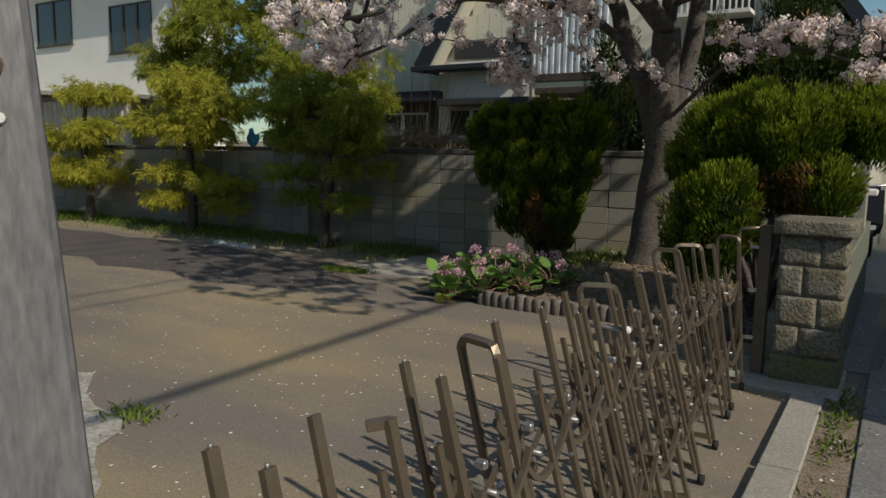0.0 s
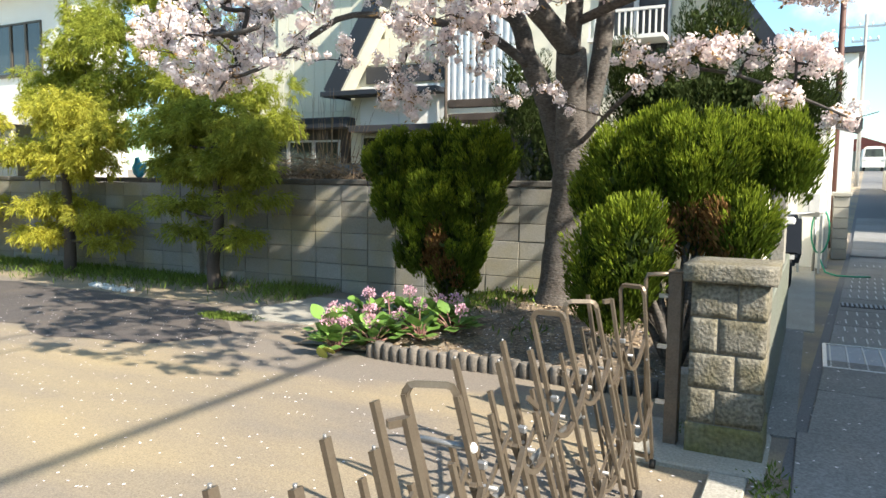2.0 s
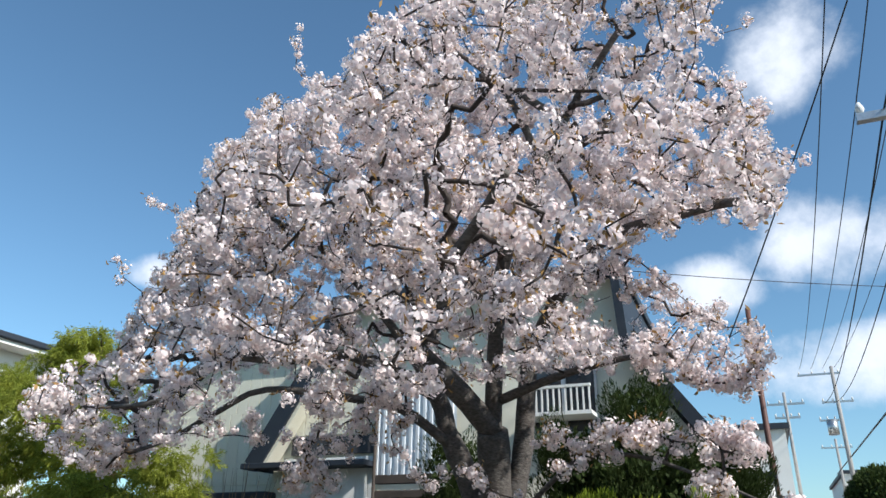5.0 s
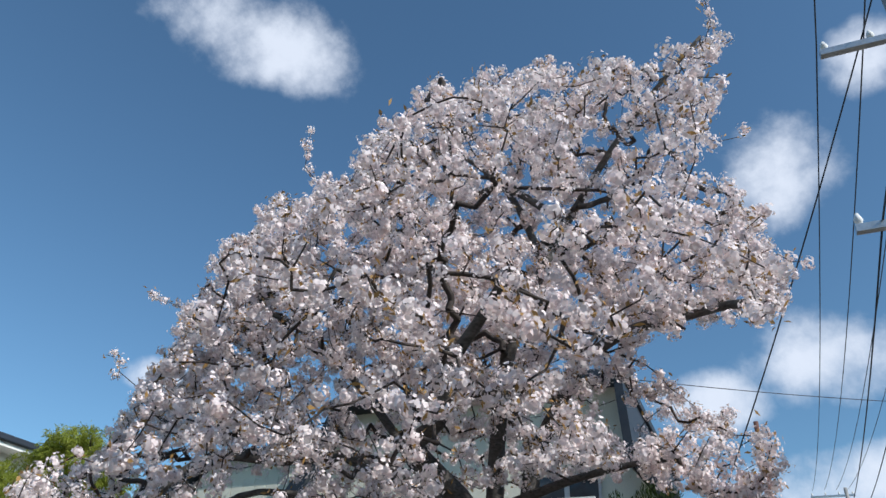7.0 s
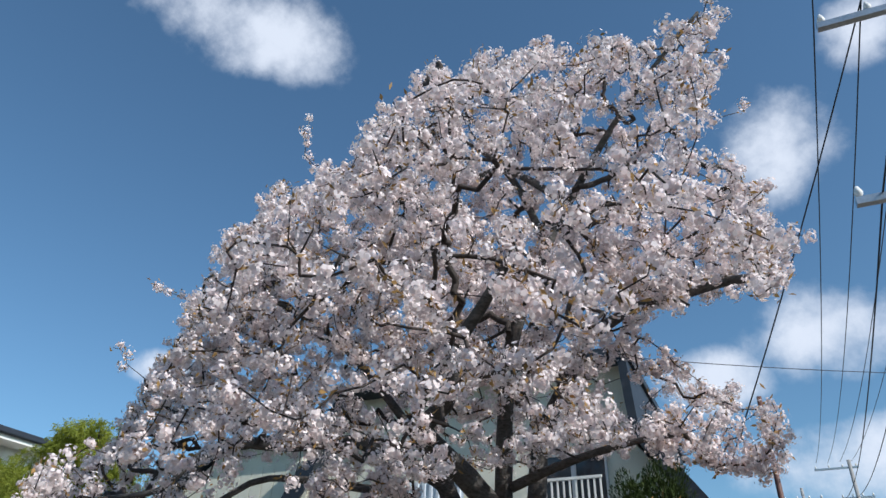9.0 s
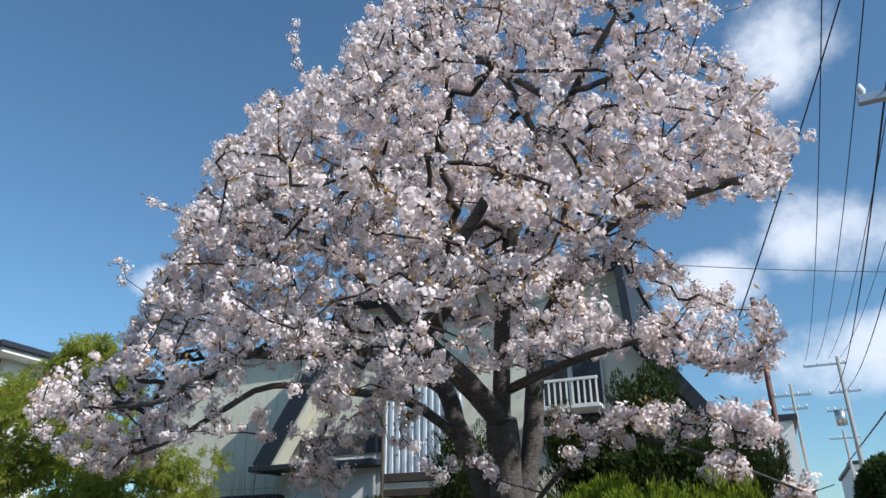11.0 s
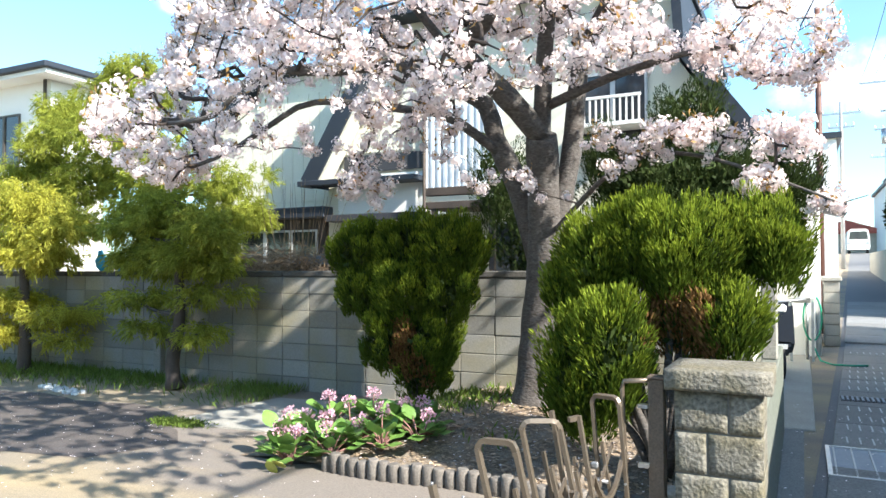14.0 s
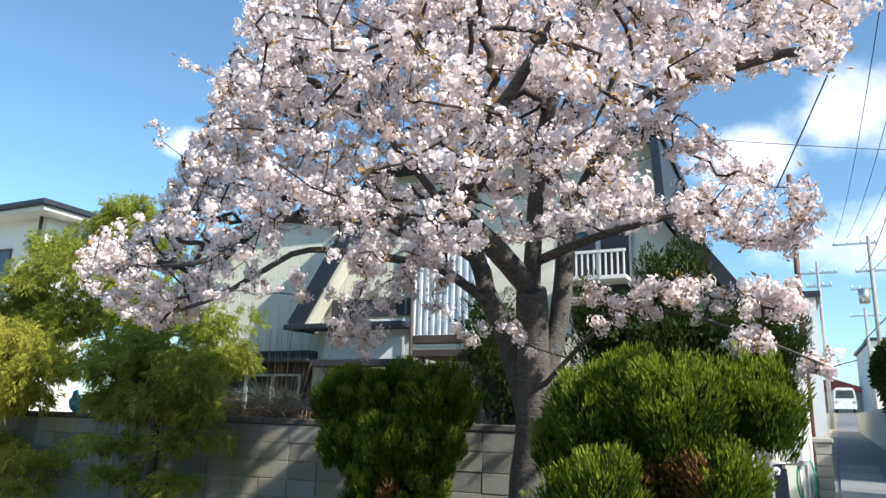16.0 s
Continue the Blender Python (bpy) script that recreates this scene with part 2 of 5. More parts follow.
def add_box(bm, lo, hi, bevel=0.0):
    lo, hi = Vector(lo), Vector(hi)
    made = bmesh.ops.create_cube(bm, size=1.0)["verts"]
    for v in made:
        v.co = Vector(((v.co.x + 0.5) * (hi.x - lo.x) + lo.x, (v.co.y + 0.5) * (hi.y - lo.y) + lo.y, (v.co.z + 0.5) * (hi.z - lo.z) + lo.z))
    if bevel:
        edges = list({e for v in made for e in v.link_edges})
        bmesh.ops.bevel(bm, geom=edges, offset=bevel, segments=1, affect="EDGES")
    return bm


def box(lo, hi, bevel=0.0):
    return add_box(bmesh.new(), lo, hi, bevel)


def add_tube(bm, pts, radii, sides=8, caps=True):
    """A tube along pts with a radius at each."""
    pts = [Vector(p) for p in pts]
    if isinstance(radii, (int, float)):
        radii = [radii] * len(pts)
    rings, ref = [], None
    for i, p in enumerate(pts):
        d = (pts[min(i + 1, len(pts) - 1)] - pts[max(i - 1, 0)]).normalized()
        if ref is None:
            ref = d.orthogonal().normalized()
        u = (ref - d * ref.dot(d))
        u = u.normalized() if u.length > 1e-6 else d.orthogonal().normalized()
        ref, w = u, d.cross(u)
        rings.append([bm.verts.new(p + (u * math.cos(a) + w * math.sin(a)) * radii[i]) for a in (2 * math.pi * k / sides for k in range(sides))])
    for a, b in zip(rings, rings[1:]):
        for k in range(sides):
            f = bm.faces.new((a[k], a[(k + 1) % sides], b[(k + 1) % sides], b[k]))
            f.smooth = sides > 4
    if caps:
        bm.faces.new(rings[0][::-1])
        bm.faces.new(rings[-1])
    return bm


def tube(pts, radii, sides=8):
    return add_tube(bmesh.new(), pts, radii, sides)


def bar(a, b, w, d):
    """A rectangular bar from a to b, w wide along x and d deep."""
    bm = bmesh.new()
    a, b = Vector(a), Vector(b)
    ax = (b - a).normalized()
    u = Vector((1, 0, 0)) - ax * ax.x
    u = u.normalized() if u.length > 0.1 else Vector((0, 1, 0))
    v = ax.cross(u)
    vs = [[bm.verts.new(p + u * (sx * w / 2) + v * (sy * d / 2)) for sx, sy in ((-1, -1), (1, -1), (1, 1), (-1, 1))] for p in (a, b)]
    for k in range(4):
        bm.faces.new((vs[0][k], vs[0][(k + 1) % 4], vs[1][(k + 1) % 4], vs[1][k]))
    bm.faces.new(vs[0][::-1]); bm.faces.new(vs[1])
    bmesh.ops.recalc_face_normals(bm, faces=bm.faces)
    return bm


def prism(outline, y0, y1):
    """A solid of the outline, given in x and z, from y0 to y1."""
    bm = bmesh.new()
    front = [bm.verts.new((x, y0, z)) for x, z in outline]
    back = [bm.verts.new((x, y1, z)) for x, z in outline]
    bm.faces.new(front); bm.faces.new(back[::-1])
    for i in range(len(outline)):
        j = (i + 1) % len(outline)
        bm.faces.new((front[j], front[i], back[i], back[j]))
    bmesh.ops.recalc_face_normals(bm, faces=bm.faces)
    return bm


def raw_mesh(name, verts, faces, mat, smooth=False):
    """verts (n, 3) and quads (m, 4) as one mesh."""
    me = bpy.data.meshes.new(name)
    me.vertices.add(len(verts)); me.vertices.foreach_set("co", np.asarray(verts, dtype=np.float32).ravel())
    k = faces.shape[1]
    me.loops.add(faces.size); me.loops.foreach_set("vertex_index", faces.astype(np.int32).ravel())
    me.polygons.add(len(faces))
    me.polygons.foreach_set("loop_start", np.arange(0, faces.size, k, dtype=np.int32))
    me.polygons.foreach_set("loop_total", np.full(len(faces), k, dtype=np.int32))
    me.update(calc_edges=True)
    me.materials.append(mat)
    return me


RNG = np.random.default_rng(7)


def unit(a):
    return a / np.maximum(np.linalg.norm(a, axis=-1, keepdims=True), 1e-9)


def frames_for(dirs):
    """Two side vectors for each direction, turned at random."""
    r = RNG.normal(size=dirs.shape)
    u = unit(r - dirs * np.sum(r * dirs, axis=1, keepdims=True))
    return u, np.cross(dirs, u)


def blades(name, at, dirs, length, width, mat, droop=0.0):
    """Small pointed kite-shaped leaves or sprays, bent down by droop at the tip."""
    n = len(at)
    dirs = unit(dirs)
    u, w = frames_for(dirs)
    ln = (length * RNG.uniform(0.6, 1.35, n))[:, None]
    wd = (width * RNG.uniform(0.7, 1.3, n))[:, None]
    mid = at + dirs * ln * 0.55 + w * ln * 0.08
    tip = at + dirs * ln
    tip[:, 2] -= droop * ln[:, 0]
    mid[:, 2] -= droop * ln[:, 0] * 0.3
    v = np.stack([at, mid + u * wd * 0.5, tip, mid - u * wd * 0.5], axis=1).reshape(-1, 3)
    f = np.arange(n * 4).reshape(n, 4)
    return raw_mesh(name, v, f, mat)


def mesh_part(name, me, parent, label="", kind=""):
    ob = new(name, me)
    ob.parent = parent
    return tagged(ob, label, kind=kind)


def in_ball(n, shell=0.0):
    p = unit(RNG.normal(size=(n, 3)))
    return p * (RNG.uniform(shell ** 3, 1, n) ** (1 / 3))[:, None]

# ---- large structure ----
GZ = 0.04


def street_z(y):
    return GZ + 0.054 * max(0.0, min(y, 64.0) - 16.0)


def street_x(y):
    return 0.055 * max(0.0, y - 4.0)


# ground: one sheet to the horizon, rising with the lane
bm = bmesh.new()
xs = [-400, -120, -40, -20, -12, -8, -4, -2, 0, 2, 4, 8, 20, 60, 400]
ys = [-400, -100, -30, -8, 0, 4, 8, 12, 16, 20, 28, 40, 52, 64, 100, 400, 1500]
grid = [[bm.verts.new((x, y, street_z(y))) for x in xs] for y in ys]
for j in range(len(ys) - 1):
    for i in range(len(xs) - 1):
        bm.faces.new((grid[j][i], grid[j][i + 1], grid[j + 1][i + 1], grid[j + 1][i]))
single("ground", bm, M["asphalt"], (0, 0, 0), "worn brownish asphalt driveway with yellow dust stains", "ground", kind="structure")


def strip(name, x0, x1, y_list, lift, mat, label, category):
    bm = bmesh.new()
    rows = [[bm.verts.new((x + street_x(y), y, street_z(y) + lift)) for x in (x0, x1)] for y in y_list]
    for a, b in zip(rows, rows[1:]):
        bm.faces.new((a[0], a[1], b[1], b[0]))
    return single(name, bm, mat, (0, 0, 0), label, category, kind="structure")


LANE = [-40, -10, 0, 4, 8, 12, 16, 20, 28, 40, 52, 64, 100]
single("footway", box((-0.088, 4.4, -0.1), (0.068, 7.745, 0.014)), M["cover"], (0, 0, GZ), "dark narrow strip between the low wall and the gutter", "footway", kind="structure")
road = strip("road", 0.02, 3.2, LANE, 0.008, M["road"], "grey asphalt lane rising to the distance", "road")
apron = single("pavement", box((-3.0, 7.75, 0), (0.16, 15.6, GZ + 0.02), 0.01), M["concrete"], (0, 0, 0), "pale concrete apron of the neighbouring entrance", "pavement", kind="structure")

# gutter: cover slabs, two steel gratings
gutter = thing("gutter", (0, 0, GZ), "row of dark concrete gutter cover slabs along the lane", "gutter", kind="structure")
y = -1.5
slab_meshes = {}
while y < 24:
    if abs(y - 6.2) < 0.5:
        y = 7.2
        continue
    sx = street_x(y + 0.5)
    if 0 not in slab_meshes:
        slab_meshes[0] = mesh_from("slab", box((0.07, 0.006, -0.05), (1.0, 0.994, 0.018), 0.006), M["cover"])
    ob = new("slab", slab_meshes[0]); ob.parent = gutter
    ob.matrix_basis = pose(sx, y, street_z(y + 0.5) - GZ + 0.006, 3.1 if y > 16 else 0, 0, -3.1 if y > 4 else 0)
    y += 1.0
slit = mesh_from("slot", box((0, 0, 0), (0.013, 0.24, 0.004)), M["slot"])
for yy in (7.3, 7.85, 8.3, 8.85, 10.3, 10.85, 11.3, 11.85, 12.4, 14.4):
    for i in range(8):
        ob = new("slot", slit); ob.parent = gutter
        ob.location = (0.20 + 0.095 * i + street_x(yy), yy, 0.026)


def grating(y0, y1):
    g = thing("grating", (street_x((y0 + y1) / 2), y0, GZ + 0.012), "blue-grey steel gutter grating with pale slots", "grating", "gutter gratings")
    part("plate", box((0.10, 0.02, -0.03), (0.98, y1 - y0 - 0.02, 0.004), 0.003), M["grate"], g)
    f = bmesh.new()
    add_box(f, (0.07, 0, -0.04), (0.10, y1 - y0, 0.016)); add_box(f, (0.98, 0, -0.04), (1.01, y1 - y0, 0.016))
    add_box(f, (0.10, 0, -0.04), (0.98, 0.02, 0.016)); add_box(f, (0.10, y1 - y0 - 0.02, -0.04), (0.98, y1 - y0, 0.016))
    part("rim", f, M["steel"], g, "galvanised rim")
    for i in range(7):
        part("slat", box((0.12 + 0.125 * i, 0.03, 0.003), (0.132 + 0.125 * i, y1 - y0 - 0.03, 0.012)), M["slot"], g)


grating(6.22, 7.16)
drain = thing("drain_grate", (street_x(9.6), 9.45, GZ + 0.022), "dark cast iron drain grate across the gutter", "grating", "gutter gratings")
# black plate below the slats paints the darkness of the drain holes
part("dark_hole_plate", box((0.12, 0, 0), (1.0, 0.3, 0.006)), M["rubber"], drain)
for i in range(18):
    part("slat", box((0.13 + 0.048 * i, 0.02, 0.006), (0.152 + 0.048 * i, 0.28, 0.016)), M["grate"], drain)

# kerb beside the gate, soil strip
kerb = thing("kerb", (0, 0, GZ), "pale concrete kerb stones beside the driveway", "kerb", kind="structure")
for y0, y1 in ((-2.4, -0.62), (-0.6, 1.18), (1.2, 2.48), (2.5, 3.62)):
    part("kerb_stone", box((-0.29, y0, -0.1), (-0.12, y1, 0.035), 0.008), M["concrete"], kerb)
strip_soil = single("soil_strip", box((-0.118, -2.4, -0.1), (0.065, 3.75, 0.012)), M["soil"], (0, 0, GZ), "narrow strip of bare soil with weeds", "soil", kind="structure")
sill = single("threshold", box((-0.75, 3.66, -0.05), (-0.05, 4.35, 0.03), 0.01), M["concrete"], (0, 0, GZ), "low concrete footing under the gate pillar", "footing", kind="structure")

# block wall at the back of the yard; courses of 0.2 from the top joint at 1.4
WY, X0, Z0 = 7.5, -5.6, 1.4
wall = single("wall_back", box((-17.0, WY + 0.006, -0.2), (-0.35, WY + 0.14, 1.4)), M["joint"], (0, 0, 0), "grey concrete block garden wall with damp stains", "wall", kind="structure")
cap_bm = bmesh.new()
i = -14
while X0 + 0.8 * i < -0.5:
    add_box(cap_bm, (X0 + 0.8 * i + 0.004, WY - 0.02, 1.402), (min(X0 + 0.8 * i + 0.796, -0.33), WY + 0.165, 1.475), 0.012)
    i += 1
part("coping", cap_bm, material("dark coping", (0.10, 0.095, 0.085), 0.95, 0.3, 4, 60, 0.5), wall, "dark weathered coping")
# pilaster pipe
single("drain_post", box((-7.72, WY - 0.09, GZ), (-7.58, WY + 0.004, 0.78), 0.01), M["concrete"], (0, 0, 0), "short pale concrete buttress against the wall", "buttress", kind="structure")

# planting bed behind the edging
bm = bmesh.new()
n = 22
gx = [[None] * (n + 1) for _ in range(n + 1)]
for j in range(n + 1):
    for i in range(n + 1):
        x, yy = -3.9 + 3.65 * i / n, 4.88 + 2.62 * j / n
        front = min(1, max(0, (yy - 4.88) / 0.5))
        left = min(1, max(0, (x + 3.9 - 0.35 * math.sin(yy)) / 0.8))
        h = GZ - 0.03 + (0.07 + 0.13 * min(1, (yy - 4.88) / 1.6)) * front * left + 0.03 * noise.noise((x * 3, yy * 3, 0)) * left + 0.06 * left
        gx[j][i] = bm.verts.new((x, yy, h))
for j in range(n):
    for i in range(n):
        bm.faces.new((gx[j][i], gx[j][i + 1], gx[j + 1][i + 1], gx[j + 1][i])).smooth = True
bed = single("planting_bed", bm, M["soil"], (0, 0, 0), "mound of brown soil and leaf litter under the cherry tree", "soil", kind="structure")
def bed_z(x, y):
    front = min(1, max(0, (y - 4.88) / 0.5)); left = min(1, max(0, (x + 3.9 - 0.35 * math.sin(y)) / 0.8))
    return GZ - 0.03 + (0.07 + 0.13 * min(1, (y - 4.88) / 1.6)) * front * left + 0.06 * left
# concrete slab beside the bed
slab = bmesh.new()
vs = [slab.verts.new((x, yy, z)) for z in (GZ - 0.05, GZ + 0.015) for x, yy in ((-5.35, 5.45), (-4.25, 5.6), (-3.9, 7.1), (-5.2, 6.95))]
slab.faces.new(vs[3::-1]); slab.faces.new(vs[4:])
for k in range(4):
    slab.faces.new((vs[k], vs[(k + 1) % 4], vs[4 + (k + 1) % 4], vs[4 + k]))
single("concrete_slab", slab, M["concrete"], (0, 0, 0), "thin pale concrete slab beside the planting bed", "slab", kind="structure")
# darker resurfaced asphalt along the verge
pd = bmesh.new()
edge = [(-14.0 + 0.35 * k, 4.75 + 0.12 * math.sin(k * 1.3) - 0.25 * math.sin(k * 0.11) - 0.02 * k + 0.05 * math.sin(k * 3.7)) for k in range(27)] + [(-4.75, 4.62), (-4.62, 4.95), (-5.0, 5.3), (-5.42, 5.45), (-5.5, 5.75)]
edge += [(-6.0 - 0.4 * k, 5.95 + 0.08 * math.sin(k * 1.7)) for k in range(21)]
pd.faces.new([pd.verts.new((x, yy, GZ + 0.004)) for x, yy in edge])
bmesh.ops.triangulate(pd, faces=pd.faces)
single("dark_asphalt", pd, material("dark asphalt", (0.085, 0.074, 0.07), 0.9, 0.35, 1.3, 80, 0.4, tint=(0.12, 0.10, 0.085), stain=0.8, even=True), (0, 0, 0), "band of darker asphalt along the grass verge", "asphalt", kind="structure")
# broken concrete patch in the driveway
pb = bmesh.new()
ring = [pb.verts.new((x, yy, GZ + 0.006)) for x, yy in ((-4.6, 1.6), (-4.19, 1.42), (-3.9, 1.61), (-3.6, 1.38), (-3.36, 1.28), (-3.1, 1.27), (-2.93, 1.15), (-2.86, 0.98), (-2.7, 0.87), (-2.5, 0.78), (-2.38, 0.66), (-2.2, 0.3), (-3.2, 0.1), (-4.8, 0.6))]
pb.faces.new(ring)
single("concrete_patch", pb, material("broken concrete", (0.42, 0.40, 0.36), 0.95, 0.35, 6, 40, 0.8, tint=(0.25, 0.23, 0.2), stain=0.8), (0, 0, 0), "patch of broken pale concrete in the driveway", "patch", kind="structure")
# unseen plain wall added across the lane; its shadow darkens the lane
single("wall_lane", box((2.75, 2.6, 0), (2.9, 15.5, 2.7)), M["concrete"], (0, 0, 0), "unseen plain wall across the lane, added to cast shade on it", "wall", kind="structure")

# unseen plain walls added to block skylight beyond the lane and behind the start
single("wall_opposite", box((6.2, 3.0, 0), (6.4, 17.0, 5.0)), M["concrete"], (0, 0, 0), "unseen plain wall beyond the lane, added to block sky light", "wall", kind="structure")
single("wall_opposite_near", box((8.4, -16.0, 0), (8.6, 2.8, 5.4)), M["concrete"], (0, 0, 0), "unseen plain wall beyond the lane, added to block sky light", "wall", kind="structure")
single("wall_behind", box((-24.0, -9.2, 0), (-2.0, -9.0, 5.6)), M["concrete"], (0, 0, 0), "unseen plain wall opposite the trees, added to block sky light", "wall", kind="structure")

# ---- gate pillar of split-face blocks ----


def rough_block(sx, sy, sz, seed):
    """A block with its centre at the origin and an uneven split face."""
    bm = box((-sx / 2, -sy / 2, -sz / 2), (sx / 2, sy / 2, sz / 2))
    bmesh.ops.subdivide_edges(bm, edges=bm.edges[:], cuts=5, use_grid_fill=True)
    for v in bm.verts:
        c = v.co
        edge = sum(abs(abs(c[k]) - (sx, sy, sz)[k] / 2) < 0.004 for k in range(3))
        if edge >= 1:
            d = noise.noise(Vector((c.x * 14 + seed * 7.1, c.y * 14, c.z * 14))) * 0.0045 + noise.noise(c * 45 + Vector((seed, 0, 0))) * 0.003
            if edge > 1:
                d = -0.004 + d * 0.35
            c += c.normalized() * d
    for f in bm.faces:
        f.smooth = True
    return bm


pillar = thing("gate_pillar", (-0.26, 4.06, GZ), "gate pillar of weathered split-face blocks with a stone cap", "pillar")
PW, PD = 0.37, 0.38
part("core", box((-PW / 2 + 0.012, -PD / 2 + 0.012, 0.0), (PW / 2 - 0.012, PD / 2 - 0.012, 0.93)), M["joint"], pillar)
part("base_stone", rough_block(PW + 0.01, PD + 0.01, 0.18, 3), M["moss"], pillar, "mossy base block").location = (0, 0, 0.09)
for row in range(4):
    z = 0.185 + 0.184 * row + 0.092
    cut = PW * (0.62 if row % 2 else 0.38)
    for a, b in ((0, cut), (cut, PW)):
        part("block", rough_block(b - a - 0.006, PD, 0.178, row * 2 + (a > 0) + 11), M["stone"], pillar).location = (-PW / 2 + (a + b) / 2, 0, z)
part("cap", rough_block(PW + 0.075, PD + 0.08, 0.092, 31), M["stone"], pillar, "rough stone cap slab").location = (0, 0, 0.967)

# low wall beyond the pillar and its end post
lw = single("wall_side", box((-0.22, 4.27, -0.1), (-0.09, 7.7, 0.76), 0.01), material("greenish mortar wall", (0.15, 0.16, 0.135), 0.95, 0.3, 3, 60, 0.5, tint=(0.13, 0.15, 0.11), stain=0.8), (0, 0, GZ), "low greenish rendered wall along the lane", "wall", kind="structure")
single("concrete_post", box((-0.215, 6.55, 0.76), (-0.10, 6.67, 1.43), 0.012), M["concrete"], (0, 0, GZ), "grey concrete fence post on the low wall", "post")
single("stub_block", box((-0.62, 4.32, 0), (-0.47, 4.46, 0.30), 0.01), M["concrete"], (0, 0, GZ + 0.026), "small pale concrete stub behind the gate post", "block")

# ---- accordion gate ----
gate = thing("accordion_gate", (-0.52, 0, GZ), "bronze metal accordion gate half drawn across the driveway", "gate")


def gate_x(y, z):
    """The gate's middle line at y and height z: it leans over towards the yard, less so beside its post."""
    foot = float(np.interp(y, [0.0, 0.5, 1.0, 1.5, 2.0, 2.6, 3.1, 3.7], [0.10, 0.07, 0.05, 0.03, 0.02, -0.03, -0.07, -0.10]))
    return foot + float(np.interp(y, [0.0, 2.0, 3.0, 3.7], [-0.24, -0.25, -0.20, -0.06])) * z / 0.9


FRAMES = [(-0.12, "open"), (0.15, "bent"), (0.41, "open"), (0.67, "hoop"), (0.93, "open"), (1.22, "open"), (1.40, "bent"), (1.60, "hoop"), (1.90, "open"), (2.22, "open"), (2.60, "hoop"), (3.03, "hoop"), (3.24, "bent"), (3.63, "hoop")]
for i, (yy, top) in enumerate(FRAMES):
    half = 0.062
    tall = 0.90 - 0.02 * (i % 2)
    twist = 0.035 * math.sin(i * 1.9)
    for sx in (-half, half):
        y2 = yy + (twist if sx > 0 else -twist)
        part("leg", bar((sx + gate_x(yy, 0.05), y2, 0.05), (sx + gate_x(yy, tall), y2, tall), 0.014, 0.024), M["gate"], gate)
        if top == "bent" and sx > 0:
            part("end_cap", bar((sx + gate_x(yy, tall), y2 + 0.006, tall - 0.008), (sx - 0.03 + gate_x(yy, tall), y2 - 0.03, tall - 0.012), 0.018, 0.018), M["gate"], gate)
        if top == "open":
            part("cap_screw", tube([(sx + gate_x(yy, tall), y2, tall - 0.002), (sx + gate_x(yy, tall), y2, tall + 0.008)], 0.004, 6), M["steel_dull"], gate, "steel cap screw")
        part("rivet", tube([(sx + gate_x(yy, 0.55), y2 - 0.017, 0.55), (sx + gate_x(yy, 0.55), y2 - 0.011, 0.55)], 0.006, 7), M["steel"], gate, "steel rivet")
    if top == "hoop":
        arch = [(gate_x(yy, tall) - half * math.cos(a), yy - twist * math.cos(a), tall - 0.01 + 0.036 * min(1.0, 1.5 * math.sin(a))) for a in (math.pi * k / 10 for k in range(11))]
        part("hoop", tube(arch, 0.0125, 4), M["gate"], gate)
    part("foot_bar", bar((gate_x(yy, 0.055) - half, yy - twist, 0.055), (gate_x(yy, 0.055) + half, yy + twist, 0.055), 0.02, 0.02), M["gate"], gate)
    part("caster", tube([(gate_x(yy, 0.02) + half - 0.012, yy + twist, 0.022), (gate_x(yy, 0.02) + half + 0.012, yy + twist, 0.022)], 0.022, 10), M["rubber"], gate, "black rubber caster")
    if i == len(FRAMES) - 1:
        continue
    gap = FRAMES[i + 1][0] - yy
    # shorter pickets between the frames
    for k, frac in enumerate((0.36, 0.70)):
        sx = (-0.04, 0.045)[k]
        zt = 0.70 + 0.04 * ((i + k) % 3)
        part("picket", bar((sx + gate_x(yy, 0.07), yy + gap * frac, 0.07), (sx + gate_x(yy, zt), yy + gap * frac, zt), 0.012, 0.018), M["gate"], gate)
    # scissor links and hanging arcs
    for zc in (0.26, 0.60):
        lx = gate_x(yy + gap / 2, zc)
        for s_ in (1, -1):
            part("link", bar((lx + 0.022 * s_, yy, zc - 0.11 * s_), (lx + 0.022 * s_, yy + gap, zc + 0.11 * s_), 0.008, 0.018), M["gate"], gate)
        arc = [(lx + 0.045 + 0.02 * t, yy + gap * t, zc + 0.07 - 0.13 * math.sin(math.pi * t) ** 0.8) for t in (k / 10 for k in range(11))]
        part("arc_brace", tube(arc, 0.011, 4), M["gate"], gate)
        part("pivot", tube([(lx - 0.045, yy + gap / 2, zc), (lx + 0.05, yy + gap / 2, zc)], 0.008, 8), M["steel_dull"], gate, "steel pivot pin")
    part("clip", box((gate_x(yy, 0.68) + 0.03, yy + gap * 0.3, 0.67), (gate_x(yy, 0.68) + 0.058, yy + gap * 0.3 + 0.02, 0.692), 0.004), M["steel_dull"], gate, "grey joint clip")
rail_line = [(-0.17 + 0.01 * math.sin(yy * 2), yy, 0.49) for yy in (0.3, 0.9, 1.6, 2.3, 2.85)]
part("rail", tube(rail_line, 0.0115, 10), M["steel"], gate, "bright galvanised rail")
part("latch", tube([(-0.30, 1.63, 0.75), (-0.12, 1.63, 0.75)], 0.009, 10), M["steel_dull"], gate, "steel latch bolt")
part("knob", tube([(-0.125, 1.63, 0.75), (-0.108, 1.63, 0.75), (-0.10, 1.63, 0.75)], [0.013, 0.015, 0.008], 10), M["tank"], gate, "white latch knob")
